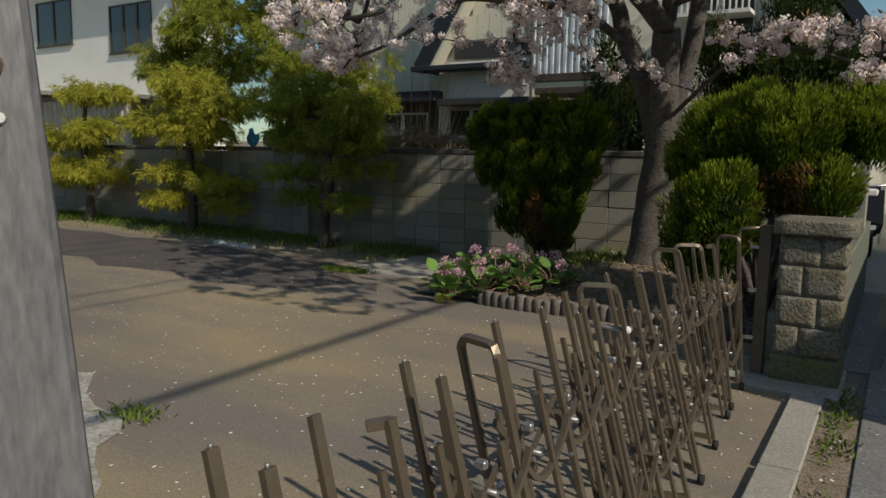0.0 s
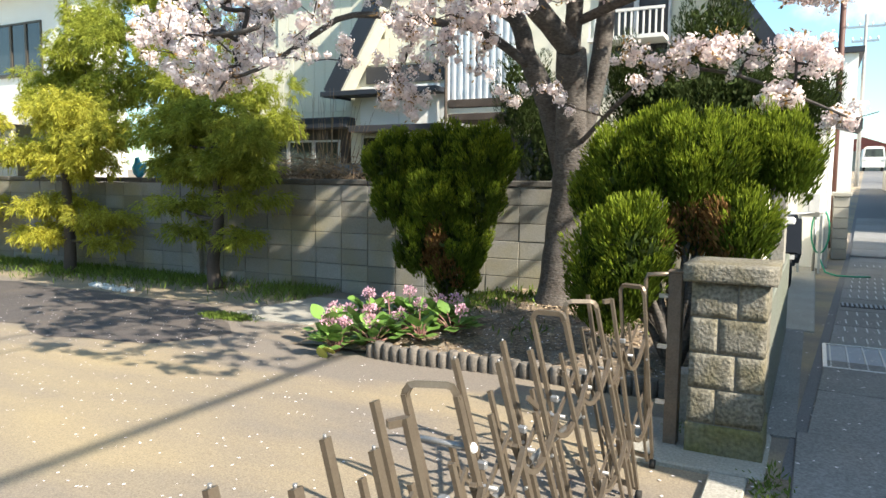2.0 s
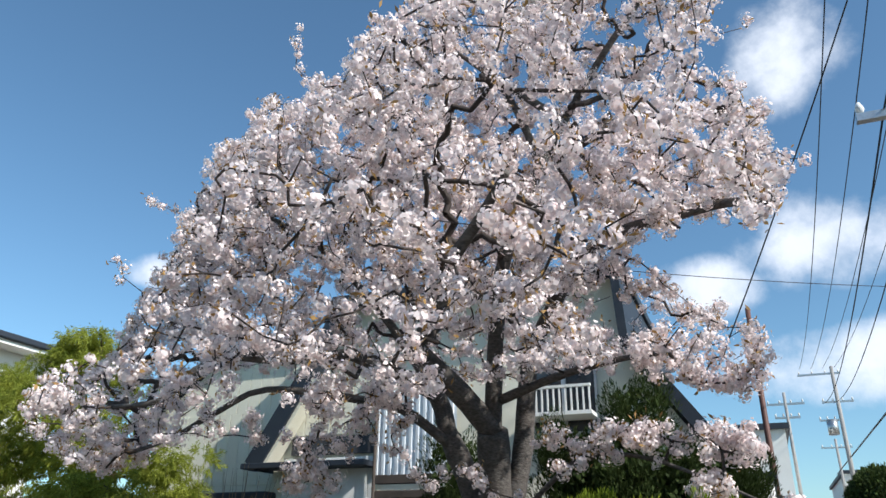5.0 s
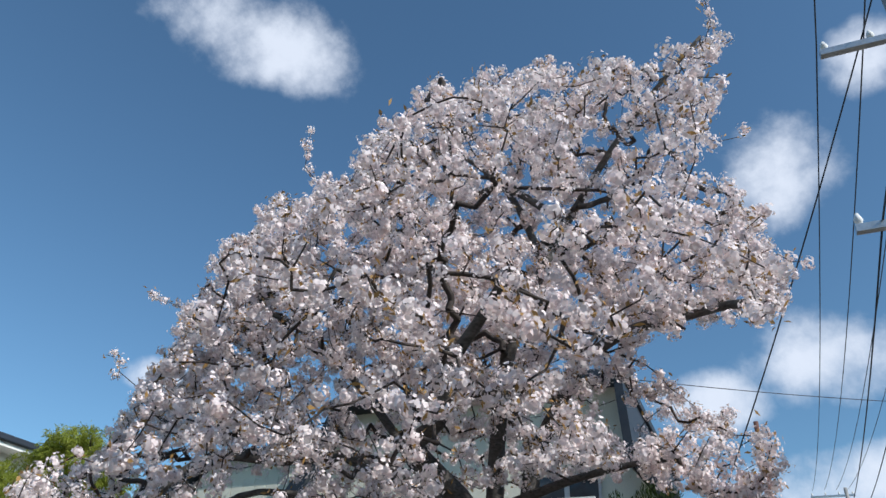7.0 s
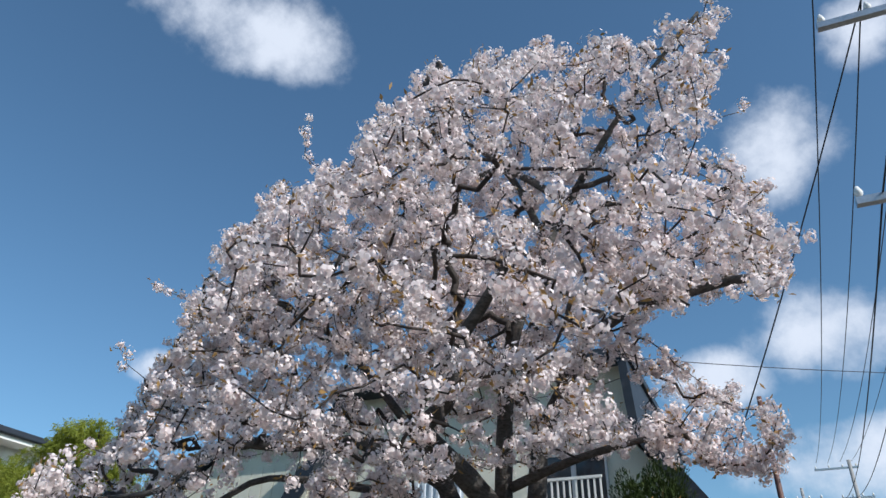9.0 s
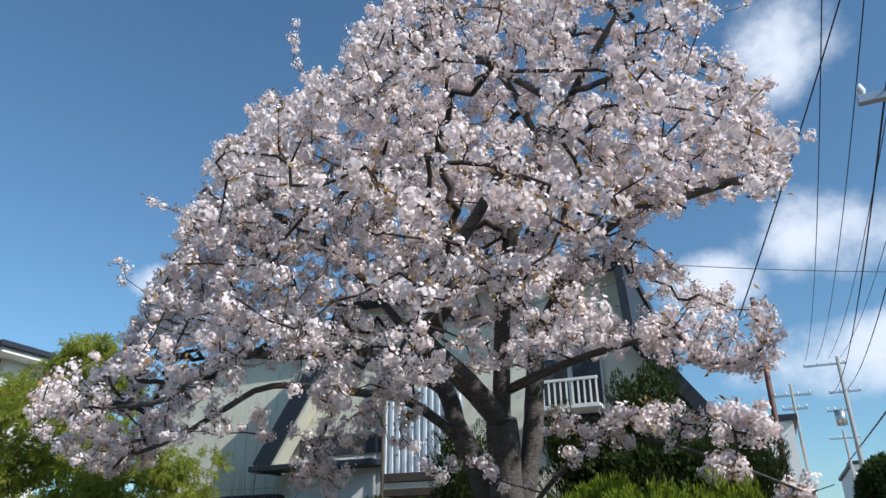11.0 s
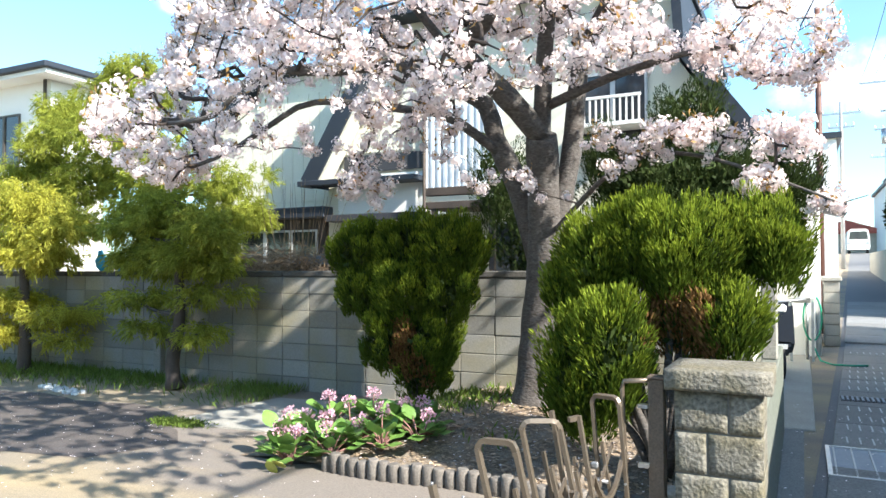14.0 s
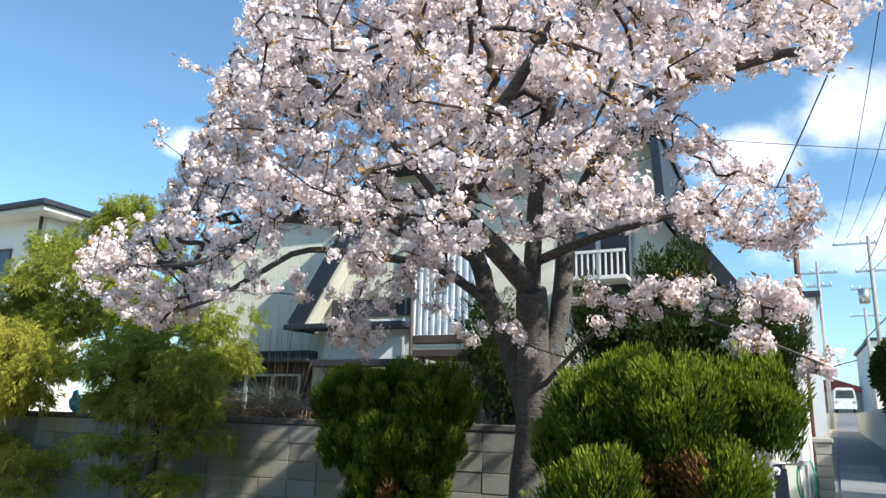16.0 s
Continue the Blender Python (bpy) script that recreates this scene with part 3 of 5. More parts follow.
gpost = thing("gate_post", (-0.53, 3.96, GZ), "brown metal gate post beside the stone pillar", "post")
part("shaft", box((-0.035, -0.04, 0.0), (0.035, 0.04, 0.95), 0.004), M["gate_dark"], gpost)
part("post_cap", box((-0.04, -0.045, 0.95), (0.04, 0.045, 0.962), 0.003), M["gate_dark"], gpost)
for zz in (0.25, 0.55, 0.82):
    part("keeper", box((-0.075, -0.075, zz), (-0.03, -0.04, zz + 0.018)), M["steel"], gpost, "small steel keeper")
gpost_bm = [(-0.12, -0.05, 0.02), (-0.15, -0.05, 0.90), (-0.14, -0.05, 0.935), (-0.035, -0.05, 0.945)]
part("end_hoop", tube(gpost_bm, 0.012, 6), M["gate"], gpost, "bronze end hoop")

# ---- grey steel post by the lane ----
near_post = thing("steel_post", (-0.146, -0.567, GZ), "weathered dark grey square steel post with a screw", "post")
near_post.matrix_basis = pose(-0.154, -0.575, GZ, 0, -4, 60)
part("shaft", box((-0.021, -0.021, 0), (0.021, 0.021, 2.1), 0.003), M["post_grey"], near_post)
scr = bmesh.new()
add_tube(scr, [(0, -0.021, 0), (0, -0.0245, 0), (0, -0.0265, 0), (0, -0.027, 0)], [0.0055, 0.0053, 0.0035, 0.001], 14)
part("screw", scr, M["brass"], near_post, "tarnished cross-head screw").location = (0.004, 0, 1.395)
part("rivet", tube([(0, -0.021, 0), (0, -0.0235, 0)], [0.003, 0.002], 10), M["tank"], near_post, "small pale rivet").location = (0.005, 0, 1.372)

# ---- cherry tree ----


def catmull(points, step=0.08):
    p = [np.array(q, float) for q in points]
    out = []
    for i in range(len(p) - 1):
        a, b, c, d = p[max(i - 1, 0)], p[i], p[i + 1], p[min(i + 2, len(p) - 1)]
        n = max(2, int(np.linalg.norm(c - b) / step))
        for k in range(n):
            t = k / n
            out.append(0.5 * ((2 * b) + (-a + c) * t + (2 * a - 5 * b + 4 * c - d) * t * t + (-a + 3 * b - 3 * c + d) * t ** 3))
    out.append(p[-1])
    return out


BOUGHS = {  # name: (parent, radius at start, radius at end, points)
    "trunk": (None, 0.19, 0.13, [(-2.14, 6.85, 0.0), (-2.12, 6.8, 0.26), (-2.05, 6.75, 1.09), (-1.95, 6.6, 1.70), (-1.93, 6.5, 2.23), (-1.88, 6.3, 2.62)]),
    "limb1": ("trunk", 0.105, 0.028, [(-1.88, 6.3, 2.62), (-2.06, 6.0, 2.89), (-2.19, 5.6, 3.09), (-2.16, 5.3, 3.13), (-1.94, 5.2, 3.24), (-1.78, 5.0, 3.36), (-1.72, 4.9, 3.55), (-1.43, 4.7, 3.75), (-1.1, 4.4, 3.95)]),
    "left": ("trunk", 0.13, 0.055, [(-2.0, 6.7, 1.5), (-2.21, 6.65, 2.21), (-2.42, 6.6, 2.69), (-2.48, 6.5, 2.99), (-2.79, 6.2, 3.17), (-3.08, 5.9, 3.29)]),
    "lowleft": ("left", 0.05, 0.016, [(-2.31, 6.62, 2.5), (-2.73, 6.3, 2.85), (-3.02, 6.0, 2.9), (-3.78, 5.7, 2.98), (-4.1, 5.5, 2.78), (-4.5, 5.4, 2.55), (-4.85, 5.3, 2.42)]),
    "leftfar": ("left", 0.052, 0.018, [(-3.08, 5.9, 3.29), (-3.52, 5.6, 3.2), (-3.89, 5.3, 3.18), (-4.17, 5.2, 3.07), (-4.4, 5.1, 2.81), (-4.83, 5.0, 2.76)]),
    "lefttop": ("left", 0.05, 0.018, [(-2.48, 6.5, 2.99), (-2.9, 6.2, 3.7), (-3.5, 5.9, 4.4), (-4.3, 5.7, 4.9)]),
    "rightup": ("trunk", 0.105, 0.05, [(-1.95, 6.62, 1.62), (-1.73, 6.6, 2.38), (-1.64, 6.55, 3.02), (-1.56, 6.5, 3.34), (-1.25, 6.3, 3.75), (-0.98, 6.0, 3.96)]),
    "rightlimb": ("rightup", 0.05, 0.028, [(-0.98, 6.0, 3.96), (-0.57, 5.7, 4.0), (-0.17, 5.4, 3.91), (0.2, 5.2, 3.86), (0.45, 5.1, 3.78)]),
    "centre": ("trunk", 0.08, 0.032, [(-1.88, 6.3, 2.62), (-1.73, 6.0, 3.42), (-1.55, 5.7, 3.89), (-1.18, 5.6, 4.66), (-0.84, 5.6, 5.24)]),
    "topright": ("centre", 0.034, 0.014, [(-0.84, 5.6, 5.24), (-0.54, 5.5, 5.6), (-0.13, 5.4, 6.04), (0.38, 5.3, 6.51)]),
    "topleft": ("centre", 0.04, 0.018, [(-0.98, 5.6, 5.05), (-1.44, 5.4, 5.39), (-1.84, 5.2, 5.27), (-1.9, 5.0, 5.65)]),
    "topmid": ("centre", 0.04, 0.015, [(-1.18, 5.6, 4.66), (-1.5, 5.5, 5.5), (-2.2, 5.4, 6.2)]),
    "rightlow": ("trunk", 0.025, 0.008, [(-1.93, 6.58, 1.75), (-1.38, 6.2, 2.17), (-1.03, 6.0, 2.34), (-0.63, 5.8, 2.3), (-0.22, 5.6, 2.14), (0.25, 5.4, 1.9)]),
    "rightmid": ("trunk", 0.045, 0.016, [(-1.82, 6.25, 2.85), (-1.23, 6.0, 2.96), (-0.68, 5.7, 2.98), (-0.3, 5.5, 2.95)]),
}
nodes_xyz, nodes_par, nodes_rad, limb_nodes = [], [], [], {}
for lname, (par, r0, r1, pts) in BOUGHS.items():
    line = catmull(pts)
    ids = []
    for k, q in enumerate(line):
        if k == 0 and par:
            ids.append(min(limb_nodes[par], key=lambda j: float(np.sum((nodes_xyz[j] - q) ** 2))))
            continue
        nodes_xyz.append(q)
        nodes_par.append(ids[-1] if ids else -1)
        nodes_rad.append(r0 + (r1 - r0) * k / (len(line) - 1))
        ids.append(len(nodes_xyz) - 1)
    limb_nodes[lname] = ids
N_LIMB = len(nodes_xyz)

# single twigs that stand out of the crown
SPIKES = [(-5.45, 5.5, 5.1), (-5.82, 5.5, 4.43), (-3.72, 5.5, 6.35), (-3.73, 5.5, 6.6), (-3.74, 5.5, 6.85), (-5.2, 5.5, 4.95), (-5.55, 5.5, 4.2), (0.48, 5.3, 6.95), (0.62, 5.3, 6.4), (0.7, 5.2, 4.1), (0.28, 5.5, 3.1), (0.5, 5.4, 5.4), (0.42, 5.5, 1.95)]
BLOOM = 0.9
# the crown: a wide dome, higher over the lane, with a ragged lower edge
cand = in_ball(70000) * np.array([5.8, 2.8, 4.1]) + np.array([-2.4, 5.2, 4.0])
cu, cv_ = (cand[:, 0] - 0.13) / (cand[:, 1] - 0.53), (cand[:, 2] - 1.5) / (cand[:, 1] - 0.53)
high = np.interp(cu, [-1.40, -1.35, -1.17, -1.08, -1.04, -1.0, -0.93, -0.85, -0.77, -0.68, -0.61, -0.48, -0.35, -0.27, -0.14, -0.03, 0.014, 0.07, 0.10],
                 [0.28, 0.34, 0.34, 0.44, 0.58, 0.70, 0.82, 0.85, 0.88, 0.92, 1.03, 1.08, 1.11, 1.05, 1.05, 1.04, 0.98, 1.08, 0.99]) + 0.015 + 0.02 * np.sin(cu * 21) + 0.025 * np.sin(cu * 53 + 2)
low = np.interp(cu, [-1.36, -1.26, -1.13, -1.03, -0.96, -0.90, -0.80, -0.70, -0.60, -0.46, -0.31, -0.08, 0.05],
                [0.28, 0.21, 0.17, 0.15, 0.20, 0.29, 0.33, 0.26, 0.24, 0.27, 0.27, 0.28, 0.25])
lane_edge = np.interp(cv_, [0.22, 0.27, 0.326, 0.37, 0.43, 0.47, 0.487, 0.53, 0.62, 0.68, 0.76, 0.87, 1.0, 1.1], [0.10, 0.05, 0.02, -0.07, -0.11, -0.12, 0.08, 0.11, 0.085, 0.065, 0.0, 0.045, 0.09, 0.075])
fits = (cv_ < high) & (cv_ > low) & (cu > -1.36) & (cu < lane_edge)
clump = np.sin(cand[:, 0] * 3.1 + 1.7 * np.sin(cand[:, 2] * 1.9)) + np.sin(cand[:, 1] * 2.7 + 1.3 * np.sin(cand[:, 0] * 1.7)) + np.sin(cand[:, 2] * 3.7 + cand[:, 1])
fits &= clump > -0.4
fits &= RNG.random(len(cand)) < np.interp(cand[:, 1], [3.0, 4.3, 5.3], [0.2, 0.45, 1.0]) * np.where((cu > -0.42) & (cv_ > 0.68), 0.6, 1.0)
fits &= RNG.random(len(cand)) < np.where(cu < -0.93, np.interp(cv_, [0.35, 0.5], [0.5, 1.0]), np.interp(cv_, [0.2, 0.32, 0.45, 0.60], [0.28, 0.38, 0.75, 1.0]))
sprays = [((-0.75, 5.6, 2.43), (0.3, 0.3, 0.1), 16), ((-0.32, 5.6, 2.40), (0.36, 0.3, 0.10), 20), ((0.06, 5.6, 2.30), (0.2, 0.25, 0.1), 12), ((-0.16, 5.6, 2.06), (0.2, 0.2, 0.07), 12), ((0.2, 5.6, 1.92), (0.14, 0.15, 0.04), 5),
          ((-1.11, 5.7, 2.36), (0.22, 0.3, 0.16), 12), ((-3.2, 5.6, 2.18), (0.25, 0.3, 0.16), 22), ((-2.05, 5.8, 2.2), (0.4, 0.3, 0.14), 8), ((-5.9, 5.5, 2.9), (0.5, 0.4, 0.26), 22), ((-5.3, 5.5, 2.6), (0.5, 0.4, 0.3), 24), ((-5.0, 5.4, 2.42), (0.35, 0.3, 0.2), 14),
          ((-0.45, 5.6, 3.0), (0.4, 0.4, 0.22), 26), ((0.05, 5.6, 2.82), (0.3, 0.3, 0.16), 26), ((-2.6, 5.6, 2.75), (0.6, 0.5, 0.25), 30), ((-4.0, 5.45, 2.62), (0.5, 0.3, 0.2), 12), ((-2.9, 5.6, 2.5), (0.5, 0.4, 0.2), 12)]
targets = np.concatenate([cand[fits][:4200], np.array(SPIKES)] + [np.array(c) + in_ball(k) * np.array(r) for c, r, k in sprays])
targets = targets[targets[:, 2] > 1.75]
xyz = np.zeros((60000, 3)); xyz[:N_LIMB] = np.array(nodes_xyz)
count = N_LIMB
allowed = np.zeros(60000, bool); allowed[:N_LIMB] = True
for j in limb_nodes["trunk"][: int(len(limb_nodes["trunk"]) * 0.75)]:
    allowed[j] = False
order = np.argsort([np.min(np.sum((xyz[:N_LIMB] - t) ** 2, axis=1)) for t in targets])
tips = []
for ti in order:
    t = targets[ti]
    d2 = np.sum((xyz[:count] - t) ** 2, axis=1)
    d2 = np.where(allowed[:count], d2 + 0.5 * np.maximum(0, xyz[:count, 2] - t[2]) ** 2, 1e9)
    j = int(np.argmin(d2))
    a = xyz[j].copy()
    dist = float(np.linalg.norm(t - a))
    steps = max(2, int(dist / 0.10))
    bend = RNG.normal(size=3) * dist * 0.10
    bend[2] -= 0.05 * dist
    last = j
    for k in range(1, steps + 1):
        s = k / steps
        q = a + (t - a) * s + bend * math.sin(math.pi * s) + RNG.normal(size=3) * 0.012
        if count >= 59990:
            break
        xyz[count] = q
        allowed[count] = True
        nodes_par.append(last); nodes_rad.append(0.0)
        last = count
        count += 1
    tips.append(last)
# thickness by the number of tips that a node carries
load = np.zeros(count)
for t in tips:
    load[t] += 1
for j in range(count - 1, N_LIMB - 1, -1):
    load[nodes_par[j]] += load[j]
for j in range(N_LIMB, count):
    nodes_rad[j] = min(0.0030 * max(load[j], 1) ** 0.45, 0.028)


def chain_mesh(name, first, last, sides, mat):
    """Every link between a node and its parent as a tapered tube."""
    ids = [j for j in range(first, last) if nodes_par[j] >= 0]
    a = xyz[[nodes_par[j] for j in ids]]; b = xyz[ids]
    rb = np.array([nodes_rad[j] for j in ids]); ra = np.minimum(np.array([nodes_rad[nodes_par[j]] for j in ids]), rb * 1.25 + 0.002)
    d = unit(b - a)
    ref = np.tile(np.array([[0.31, 0.52, 0.79]]), (len(ids), 1))
    u = unit(ref - d * np.sum(ref * d, axis=1, keepdims=True)); w = np.cross(d, u)
    ang = np.arange(sides) * 2 * np.pi / sides
    co, si = np.cos(ang)[None, :, None], np.sin(ang)[None, :, None]
    off = u[:, None] * co + w[:, None] * si
    v = np.concatenate([(a - d * ra[:, None] * 0.2)[:, None] + off * ra[:, None, None], (b + d * rb[:, None] * 0.2)[:, None] + off * rb[:, None, None]], axis=1).reshape(-1, 3)
    base = (np.arange(len(ids)) * 2 * sides)[:, None]
    f = np.concatenate([base + np.array([[k, (k + 1) % sides, sides + (k + 1) % sides, sides + k]]) for k in range(sides)], axis=0)
    return raw_mesh(name, v, f, mat)


cherry = thing("cherry_tree", (0, 0, 0), "old cherry tree in full pale pink bloom", "tree")
for lname, (par, r0, r1, pts) in BOUGHS.items():
    line = catmull(pts, 0.11)
    radii = [r0 + (r1 - r0) * k / (len(line) - 1) for k in range(len(line))]
    if lname == "trunk":
        radii = [r * (1 + 0.55 * math.exp(-max(0, q[2] - 0.1) * 5)) for r, q in zip(radii, line)]
    radii = [r * (1 + 0.10 * noise.noise(Vector(q) * 5)) for r, q in zip(radii, line)]
    bm = tube(line, radii, 14 if r0 > 0.08 else 9)
    part("trunk" if lname == "trunk" else "limb", bm, M["bark"], cherry)
# cut stubs
for a, b, r in (((-2.19, 5.6, 3.09), (-2.28, 5.5, 3.26), 0.055), ((-1.3, 6.32, 3.72), (-1.28, 6.2, 3.92), 0.06), ((-1.93, 6.44, 2.25), (-1.95, 6.36, 2.3), 0.045), ((-2.03, 6.6, 1.9), (-2.06, 6.5, 1.93), 0.04)):
    part("stub", tube([a, b], [r * 1.15, r], 10), M["bark"], cherry, "sawn branch stub")
mesh_part("twig_mass", chain_mesh("twig_mass", N_LIMB, count, 5, M["twig"]), cherry, "thin dark twigs", kind="stuff")

# blossom: clusters of five-petalled flowers along the twigs
thin = [j for j in range(N_LIMB, count) if nodes_rad[j] < 0.016]
thin = np.array(thin)
keep = RNG.random(len(thin)) < BLOOM
sites = xyz[thin[keep]] + RNG.normal(size=(int(keep.sum()), 3)) * 0.028
NF = 52
n_f = len(sites) * NF
dirs = unit(RNG.normal(size=(n_f, 3)))
dirs[:, 2] -= 0.15
dirs = unit(dirs)
centre = np.repeat(sites, NF, axis=0) + dirs * (0.050 * RNG.uniform(0.35, 1.25, n_f))[:, None] * np.repeat(RNG.uniform(0.7, 1.35, len(sites)), NF)[:, None]
u, w = frames_for(dirs)
R = (0.0122 * RNG.uniform(0.75, 1.25, n_f))[:, None]
vv = []
for k in range(5):
    a = 2 * math.pi * k / 5
    reach, cup = RNG.uniform(0.85, 1.12, (n_f, 1)), RNG.uniform(0.0, 0.5, (n_f, 1))
    vv.append(centre + (u * math.cos(a) + w * math.sin(a)) * R * reach + dirs * R * cup)
vv = np.stack(vv, axis=1).reshape(-1, 3)
ff = np.arange(n_f * 5).reshape(n_f, 5)
mesh_part("blossom", raw_mesh("blossom", vv, ff, M["blossom"]), cherry, "dense clusters of pale pink blossom", kind="stuff")
lt = xyz[thin[RNG.random(len(thin)) < 0.6]]
lt = np.repeat(lt, 4, axis=0) + RNG.normal(size=(len(lt) * 4, 3)) * 0.03
ld = RNG.normal(size=lt.shape); ld[:, 2] += 0.6
mesh_part("young_leaves", blades("young_leaves", lt, ld, 0.045, 0.018, M["bronze_leaf"]), cherry, "young bronze leaves", kind="stuff")

# ---- clipped golden cypresses ----


def cypress(name, base, trunk, pads, mat, label, count_scale=1.0, group="cypresses along the wall"):
    t = thing(name, base, label, "tree", group)
    line = catmull(trunk, 0.15)
    rr = [0.095 - 0.065 * k / (len(line) - 1) for k in range(len(line))]
    rr[0] *= 1.35
    part("trunk", tube(line, rr, 9), M["wood"], t)
    at, dr = [], []
    for (cx, cy, cz), (rx, ry, rz), dens in pads:
        # a bough from the trunk to the pad
        q = min(line, key=lambda p: abs(p[2] - (cz - 0.1)))
        b0 = Vector(q)
        part("bough", tube([b0, b0.lerp(Vector((cx, cy, cz)), 0.5) + Vector((0, 0, -0.05)), (cx, cy, cz - rz * 0.3)], [0.03, 0.022, 0.012], 6), M["bark"], t)
        n = int(dens * count_scale * 1.7)
        subs = 7
        for _ in range(subs):
            sc = np.array([cx, cy, cz]) + in_ball(1, 0.35)[0] * np.array([rx * 0.75, ry * 0.75, rz * 0.9])
            sr = np.array([rx * 0.5, ry * 0.55, rz * 0.5 + 0.03]) * RNG.uniform(0.7, 1.15)
            tufts = max(6, n // (30 * subs))
            th = in_ball(tufts, 0.6)
            th[:, 2] = np.where(th[:, 2] < 0, th[:, 2] * 0.6, th[:, 2])
            out = unit(th * np.array([1, 1, 0.7]) + RNG.normal(size=th.shape) * 0.3)
            k = 30
            along = np.tile(np.linspace(0, 1, k), tufts)[:, None]
            far = np.repeat(out * RNG.uniform(0.06, 0.15, (tufts, 1)), k, axis=0)
            p = np.repeat(th * sr + sc, k, axis=0) + far * along + RNG.normal(size=(tufts * k, 3)) * 0.022
            p[:, 2] -= (along ** 2)[:, 0] * np.repeat(RNG.uniform(0.01, 0.06, tufts), k)
            d = np.repeat(out, k, axis=0) * 0.8 + RNG.normal(size=p.shape) * 0.5
            d[:, 2] -= 0.12
            at.append(p); dr.append(d)
    mesh_part("foliage", blades("foliage", np.concatenate(at), np.concatenate(dr), 0.085, 0.015, mat, 0.35), t, "drooping feathery foliage in layered pads", kind="stuff")
    return t


def pad_list(specs):
    return [((x, yy, z), (rx, ry, rz), d) for x, yy, z, rx, ry, rz, d in specs]


cypress("cypress", (-12.75, 7.0, GZ), [(0, 0, 0), (0.05, 0, 0.6), (-0.1, 0, 1.3), (0.05, 0, 2.3)],
        pad_list([(0.1, 0, 2.35, 0.95, 0.6, 0.2, 4200), (-0.7, 0, 1.55, 0.75, 0.6, 0.22, 3800), (0.5, 0, 1.7, 0.7, 0.6, 0.18, 3400), (0.1, -0.1, 1.05, 1.2, 0.6, 0.26, 5200), (-0.9, 0, 0.9, 0.5, 0.4, 0.2, 2200)]),
        M["cypress"], "clipped golden cypress with flat layered pads by the wall")
cypress("cypress", (-9.75, 6.95, GZ), [(0, 0, 0), (0.03, 0, 0.5), (0.0, 0, 1.2), (-0.1, 0, 2.4)],
        pad_list([(-0.1, 0, 2.38, 0.65, 0.55, 0.22, 5000), (0.7, 0, 2.0, 0.7, 0.55, 0.2, 4600), (-0.5, 0, 1.85, 0.85, 0.6, 0.2, 5200), (0.45, -0.1, 1.62, 0.75, 0.55, 0.16, 4000), (-0.1, -0.1, 0.98, 0.65, 0.5, 0.14, 3400), (0.7, 0, 0.82, 0.5, 0.4, 0.1, 1900), (-0.4, 0, 0.58, 0.55, 0.45, 0.1, 2200), (0.85, 0, 0.5, 0.3, 0.3, 0.07, 700)]),
        M["cypress"], "bright golden clipped cypress with layered pads by the wall")
cypress("cypress", (-6.75, 6.9, GZ), [(0, 0, 0), (-0.06, 0, 0.3), (0.06, 0, 0.9), (0.02, 0, 1.6), (-0.02, 0, 2.3)],
        pad_list([(0.0, 0, 2.2, 0.5, 0.5, 0.24, 4000), (-0.6, 0, 1.95, 0.5, 0.5, 0.2, 3200), (0.6, 0, 1.88, 0.5, 0.5, 0.22, 3400), (-0.1, 0, 1.62, 0.65, 0.5, 0.2, 4200), (-0.7, 0, 1.62, 0.4, 0.4, 0.14, 1900), (0.55, 0, 1.55, 0.42, 0.4, 0.14, 2000), (-0.7, 0, 1.08, 0.5, 0.4, 0.08, 1300), (0.55, 0, 1.15, 0.42, 0.4, 0.08, 1100), (-0.5, 0, 0.75, 0.32, 0.3, 0.06, 700), (0.35, 0, 0.7, 0.32, 0.3, 0.06, 650)]),
        M["cypress_green"], "green-gold cypress with an open lower crown by the wall")
cypress("cypress", (-10.2, 9.4, GZ), [(0, 0, 0), (0, 0, 1.5), (0.1, 0, 3.2), (0.0, 0, 5.1)],
        pad_list([(-0.1, 0, 4.95, 0.6, 0.6, 0.3, 4600), (-0.9, 0, 4.7, 0.7, 0.6, 0.3, 4600), (0.3, 0, 4.35, 0.7, 0.7, 0.35, 4600), (-1.0, -0.1, 3.95, 1.0, 0.8, 0.4, 6500), (0.4, 0, 3.6, 0.9, 0.8, 0.4, 6000), (-0.8, 0, 3.15, 1.1, 0.8, 0.4, 6500), (0.7, 0, 2.9, 1.0, 0.8, 0.35, 6000), (1.95, 0, 2.8, 0.6, 0.6, 0.3, 3600), (2.2, 0, 2.35, 0.6, 0.6, 0.3, 3600), (0, 0, 2.35, 1.7, 0.8, 0.35, 6500)]),
        M["cypress_green"], "tall green cypress standing behind the block wall")
cypress("cypress", (-12.9, 9.6, GZ), [(0, 0, 0), (0, 0, 1.5), (0.05, 0, 3.0), (0.0, 0, 4.6)],
        pad_list([(0.1, 0, 4.5, 0.6, 0.6, 0.3, 4600), (0.6, 0, 4.15, 0.6, 0.6, 0.3, 3600), (0.1, 0, 3.75, 1.0, 0.8, 0.35, 6200), (-0.9, 0, 3.5, 0.8, 0.7, 0.3, 4600), (-0.5, 0, 2.95, 1.1, 0.8, 0.35, 6200), (0.8, 0, 2.95, 0.9, 0.8, 0.35, 5000), (0, 0, 2.35, 1.5, 0.8, 0.3, 5600)]),
        M["cypress_green"], "broad green cypress behind the block wall beside the white building")

# ---- thuja shrubs ----


